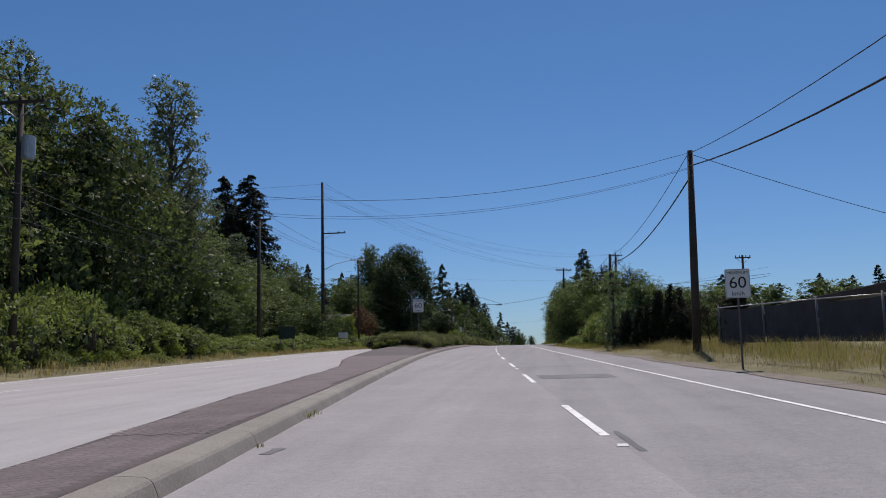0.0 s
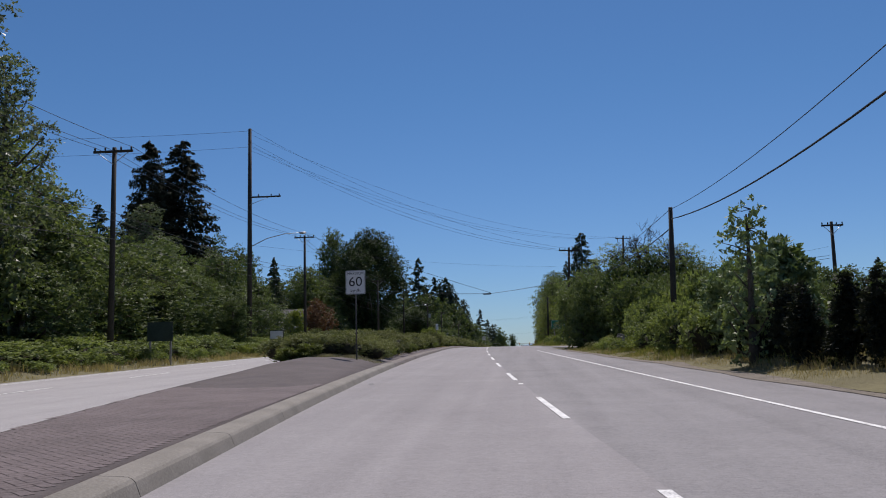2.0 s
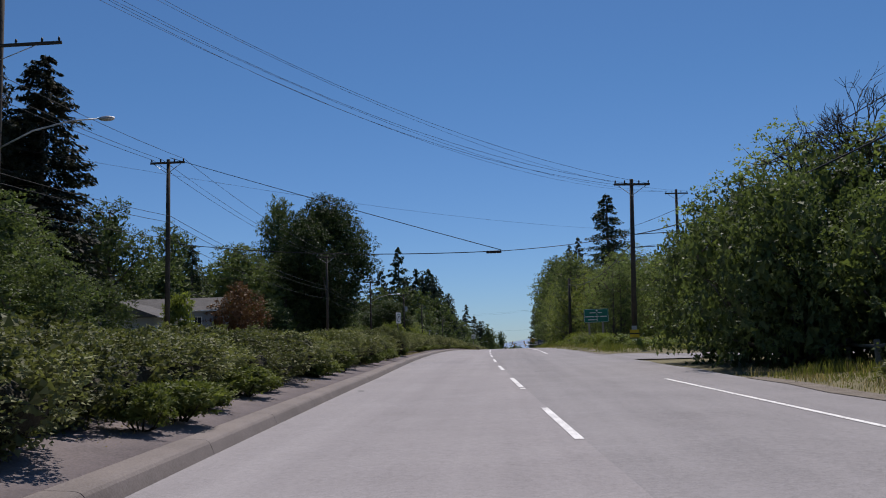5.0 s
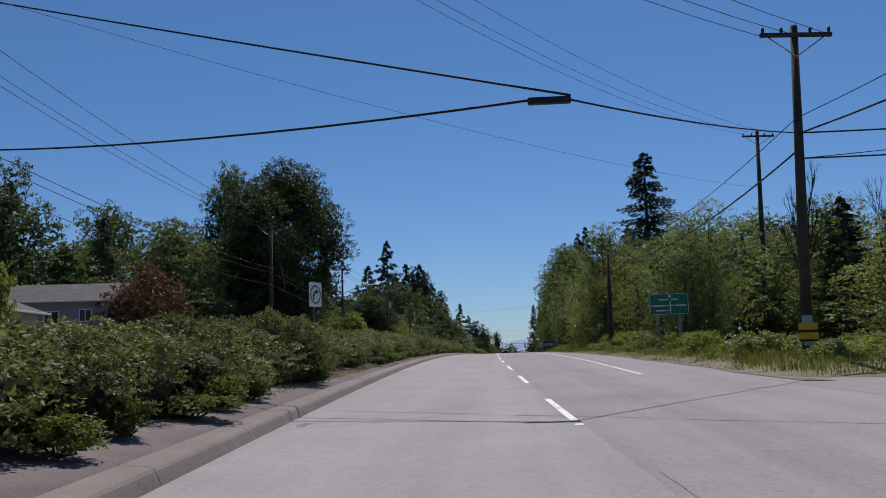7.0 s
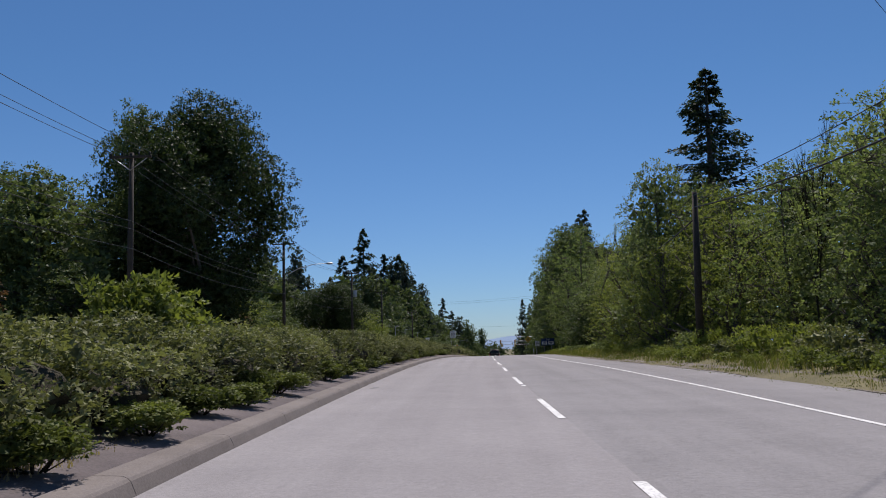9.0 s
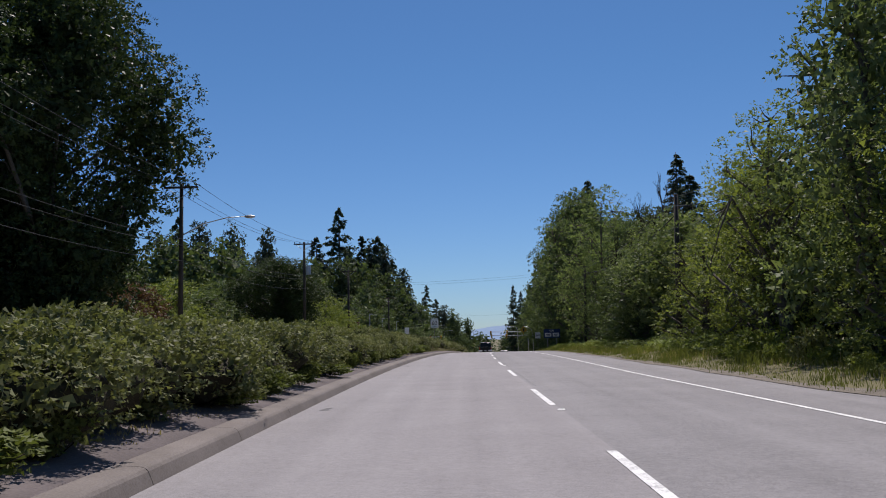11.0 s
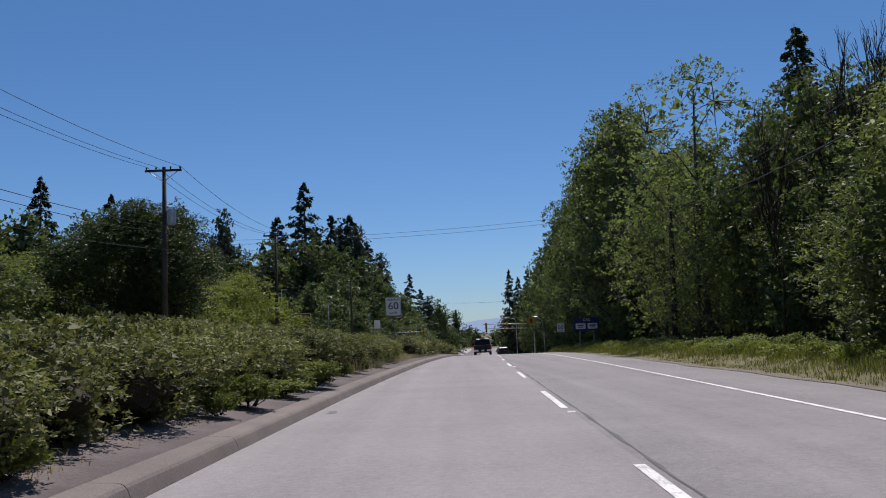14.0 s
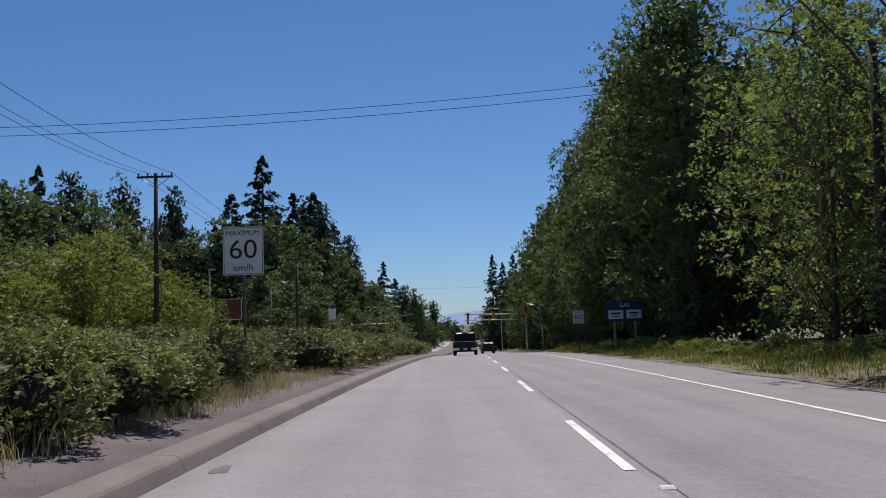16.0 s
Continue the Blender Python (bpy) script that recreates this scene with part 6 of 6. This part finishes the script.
root = thing("shed_building", on_ground(33, 66), "long low building with a brown roof edge behind the fence", "building")
part("wall", boxes(((12, 44, 3.2), (0, 0, 1.3), 0.02)), WALL_GREY, root)
part("roof", boxes(((13, 45, 0.5), (0, 0, 2.95), 0.03)), FASCIA_BROWN, root)
for k in range(7):
    w1 = part("window", boxes(((0.06, 1.8, 0.9), (-6.02, -18 + 6 * k, 1.9), 0.01)), SIGN_WHITE, root)
    part("pane", boxes(((0.02, 1.6, 0.7), (-6.06, -18 + 6 * k, 1.9))), GLASS_DARK, w1)

root = thing("station_canopy", W(-33.5 - road_x(306), 306, 1.5), "low canopy with a pale top and orange edge", "canopy")
part("fascia", boxes(((6.5, 5, 0.5), (0, 0, 3.6), 0.03)), CANOPY, root)
part("roof", boxes(((6.3, 4.8, 0.7), (0, 0, 4.2), 0.2)), WALL_WHITE, root)
for x in (-2.5, 2.5):
    part("column", boxes(((0.3, 0.3, 3.6), (x, -1.5, 1.7), 0.02)), WALL_WHITE, root)


# ---- fences ----
FENCE_STEEL = surface("fence_steel", (0.10, 0.10, 0.105), (0.19, 0.19, 0.20), 3, 40, 0.6, 0.1, metal=0.3)


def screen_fence():
    """Steel fence with dark fabric beside the verge."""
    root = thing("screen_fence", on_ground(12.4, 5), "steel mesh fence covered with dark fabric", "fence")
    o = root.location
    line = [(10.3 + 0.27 * (36.5 - y), y) for y in span(9.5, 36.5, 3.0)]
    for i, (u, y) in enumerate(line):
        p = on_ground(u, y) - o
        part_mesh("post", tubes_mesh("post", [([p + Vector((0, 0, -0.2)), p + Vector((0, 0, 1.8))], [0.035, 0.035])], FENCE_STEEL, 6), root)
        if i + 1 < len(line):
            q = on_ground(*line[i + 1]) - o
            part_mesh("rail", tubes_mesh("rail", [([p + Vector((0, 0, 1.7)), q + Vector((0, 0, 1.7))], [0.022, 0.022])], GALV, 5), root)
            n = 6
            vs, fs = [], []
            for k in range(n + 1):
                c = p.lerp(q, 0.02 + 0.96 * k / n)
                bulge = 0.03 * math.sin(k * 2.1 + i)
                vs += [tuple(c + Vector((bulge, 0, 0.25))), tuple(c + Vector((bulge + 0.02, 0, 1.0))), tuple(c + Vector((0, 0, 1.64 - 0.06 * math.sin(math.pi * k / n))))]
            m = len(vs)
            vs += [(x + 0.008, y2, z) for x, y2, z in vs]
            for k in range(n):
                for j in range(2):
                    a = k * 3 + j
                    fs += [(a, a + 3, a + 4, a + 1), (m + a + 1, m + a + 4, m + a + 3, m + a)]
            part_mesh("fabric", mesh_of("fabric", vs, fs, FABRIC), root, "dark grey privacy fabric")


screen_fence()
root = thing("guard_rail", on_ground(8.9, 75), "low weathered rail fence in the brambles", "fence")
for k in range(8):
    p, q = (on_ground(8.75 + 0.33 * m, 75 + 2.5 * m) - root.location for m in (k, k + 1))
    part("post", boxes(((0.12, 0.12, 0.9), tuple(p + Vector((0, 0, 0.35))), 0.01)), GREY_WOOD, root)
    if k < 7:
        part_mesh("rail", tubes_mesh("rail", [([p + Vector((0, 0, 0.62)), q + Vector((0, 0, 0.62))], [0.05, 0.05])], GREY_WOOD, 6), root)


# ---- crossing with signals, lamps, distance ----
def signal_mast(at, reach, height, heads):
    root = thing("traffic_signal", at, "grey signal mast with a long arm over the road", "traffic light")
    part_mesh("mast", tubes_mesh("mast", [([Vector((0, 0, -0.2)), Vector((0, 0, height + 0.4))], [0.13, 0.09])], GALV, 8), root)
    part_mesh("arm", tubes_mesh("arm", [([Vector((0, 0, height)), Vector((reach, 0, height + 0.15))], [0.09, 0.05])], GALV, 7), root)
    for x in heads:
        hd = part("signal_head", boxes(((0.34, 0.25, 0.95), (x, -0.15, height - 0.1), 0.03)), YELLOW, root, "yellow signal head")
        for k, m in ((0.28, LAMP_RED), (0, SIGN_BLACK), (-0.28, SIGN_BLACK)):
            part("lens", boxes(((0.22, 0.03, 0.22), (x, -0.29, height - 0.1 + k), 0.01)), m, hd)


signal_mast(W(8.5, 333, 0), -8.5, 5.3, (-4.5, -8.0))
signal_mast(W(9, 352, 0), -9, 5.2, (-5, -8.5))
signal_mast(W(-18, 352, 0), 7, 5.2, (4, 6.5))

# YELLOW darkened for the beacon plate: its backlit shade is in the colour
YELLOW_SHADED = surface("shaded_yellow", (0.26, 0.17, 0.02), (0.36, 0.24, 0.03), 4, 50, 0.6, 0.0)
at = W(8.6, 309, 0)
root = thing("warning_beacon", at, "yellow diamond warning sign hung from a curved pole", "road sign")
part_mesh("pole", tubes_mesh("pole", [([Vector((0, 0, -0.2)), Vector((0, 0, 3.6)), Vector((-0.25, 0, 4.7)), Vector((-0.8, 0, 5.2)), Vector((-1.8, 0, 5.35))], [0.1, 0.085, 0.07, 0.06, 0.05])], GALV, 8), root)
bm = bmesh.new()
box(bm, (1.05, 0.02, 1.05), (-1.75, -0.08, 4.7), 0.0, Matrix.Rotation(radians(45), 3, "Y"))
part("diamond", bm, YELLOW_SHADED, root, "yellow diamond plate")
part("symbol", boxes(((0.2, 0.01, 0.55), (-1.75, -0.1, 4.7))), SIGN_BLACK, root)


def lamp_post(at, h, side):
    root = thing("lamp_post", at, "slim white lamp post with a flat head", "street lamp", "forecourt lamps")
    part_mesh("post", tubes_mesh("post", [([Vector((0, 0, -0.3)), Vector((0, 0, h))], [0.09, 0.07])], WALL_WHITE, 6), root)
    part("head", boxes(((0.75, 0.35, 0.14), (side * 0.3, 0, h + 0.03), 0.03)), WALL_WHITE, root)


for x, yy, z in ((-32.3, 313.8, 11.4), (-26.4, 320, 9.4), (-26.8, 350, 9.2), (-24.6, 365, 8.8)):
    g = road_z(yy) + 1.2
    lamp_post(Vector((x, yy, g)), z - g, 1)
for u, yy, h in ((-14.5, 372, 9), (-14.5, 410, 9), (7.5, 392, 9)):
    at = W(u, yy, 0)
    root = thing("street_lamp", at, "grey street lamp with a curved arm", "street lamp")
    s = 1 if u < 0 else -1
    part_mesh("pole", tubes_mesh("pole", [([Vector((0, 0, -0.2)), Vector((0, 0, h - 1.2)), Vector((s * 0.4, 0, h - 0.2)), Vector((s * 2.2, 0, h))], [0.1, 0.07, 0.05, 0.04])], GALV, 6), root)
    part("lamp_head", boxes(((0.6, 0.25, 0.14), (s * 2.4, 0, h), 0.04)), GALV, root)

HAZE = surface("distant_hills", (0.20, 0.29, 0.42), (0.24, 0.33, 0.46), 0.002, 0.02, 1.0, 0.0)


def ridge(name, y, x0, x1, base, top, seed, mat, label):
    """A far line of hills."""
    n = 120
    vs, fs = [], []
    for i in range(n + 1):
        x = x0 + (x1 - x0) * i / n
        h = top(x) * (1 + 0.12 * noise.noise(Vector((x * 0.006, seed, 0))) + 0.05 * noise.noise(Vector((x * 0.03, seed, 0))))
        vs += [(x, y, base), (x, y + 60 + 3 * h, base + h)]
        if i:
            fs.append((2 * i - 2, 2 * i, 2 * i + 1, 2 * i - 1))
    tagged(new(name, mesh_of(name, vs, fs, mat)), label, "hills", kind="structure")


ridge("backdrop_hills", 4300, -2500, 2600, -25, lambda x: 40 + 60 * math.exp(-((x - 330) / 330) ** 2) + 25 * math.exp(-((x + 700) / 500) ** 2), 3, HAZE, "hazy blue mountains on the horizon")


# ---- stamped bricks of the median, last ----
def brick_shape(x0, x1, bw=0.105, lip=0.004):
    a, b = x0 + lip, x1 - lip
    q = bw / 2 - lip
    top = [(a, -q, 0.0012), (b, -q, 0.0012), (b, q, 0.0012), (a, q, 0.0012)]
    low = [(x0, -bw / 2, 0.0004), (x1, -bw / 2, 0.0004), (x1, bw / 2, 0.0004), (x0, bw / 2, 0.0004)]
    return top + low


BRICK_FACES = [(0, 1, 2, 3), (4, 5, 1, 0), (5, 6, 2, 1), (6, 7, 3, 2), (7, 4, 0, 3)]


def median_bricks():
    """Herringbone bricks a little proud of their joints: single pieces where the median is passed nearest, the rest as one mesh."""
    median = bpy.data.objects["median"]
    bw, gap = 0.105, 0.009
    cell, tilt = bw + gap, math.atan(0.0265)
    bl = 2 * cell - gap
    one = mesh_of("brick", brick_shape(-bl / 2, bl / 2), BRICK_FACES, BRICK)
    vs, fs, count = [], [], 0
    n = int(70 / cell)
    k45 = math.sqrt(0.5)
    for i in range(-n // 2, n):
        for j in range(-n // 2, n):
            t = (i - j) % 4
            if t not in (0, 3):
                continue
            p, q = ((i + 1) * cell, (j + 0.5) * cell) if t == 0 else ((i + 0.5) * cell, (j + 1) * cell)
            u, y = (p - q) * k45 - 5.0, (p + q) * k45 + 2.0
            if not 2.0 < y < 46.5 or not median_left(y) + 0.13 < u < kerb_u(y) - 0.48:
                continue
            a = math.pi / 4 + (math.pi / 2 if t == 3 else 0.0)
            if 5.0 < y < 9.0 and count < 300:
                k = new("brick", one)
                k.parent = median
                k.matrix_basis = Matrix.Translation(W(u, y, crown(u, y))) @ Matrix.Rotation(tilt, 4, "X") @ Matrix.Rotation(a, 4, "Z")
                count += 1
                continue
            o = len(vs)
            ca, sa = math.cos(a), math.sin(a)
            for x, w, z in brick_shape(-bl / 2, bl / 2):
                uu, yy = u + x * ca - w * sa, y + x * sa + w * ca
                vs.append(tuple(W(uu, yy, crown(uu, yy) + z + 0.003)))
            fs += [tuple(m + o for m in f) for f in BRICK_FACES]
    rest = part_mesh("brick_field", mesh_of("brick_field", vs, fs, BRICK), median)
    tagged(rest, kind="stuff")


BRICK = surface("stamped_brick", (0.094, 0.077, 0.076), (0.182, 0.150, 0.149), 1.1, 26, 0.9, 0.35)
median_bricks()
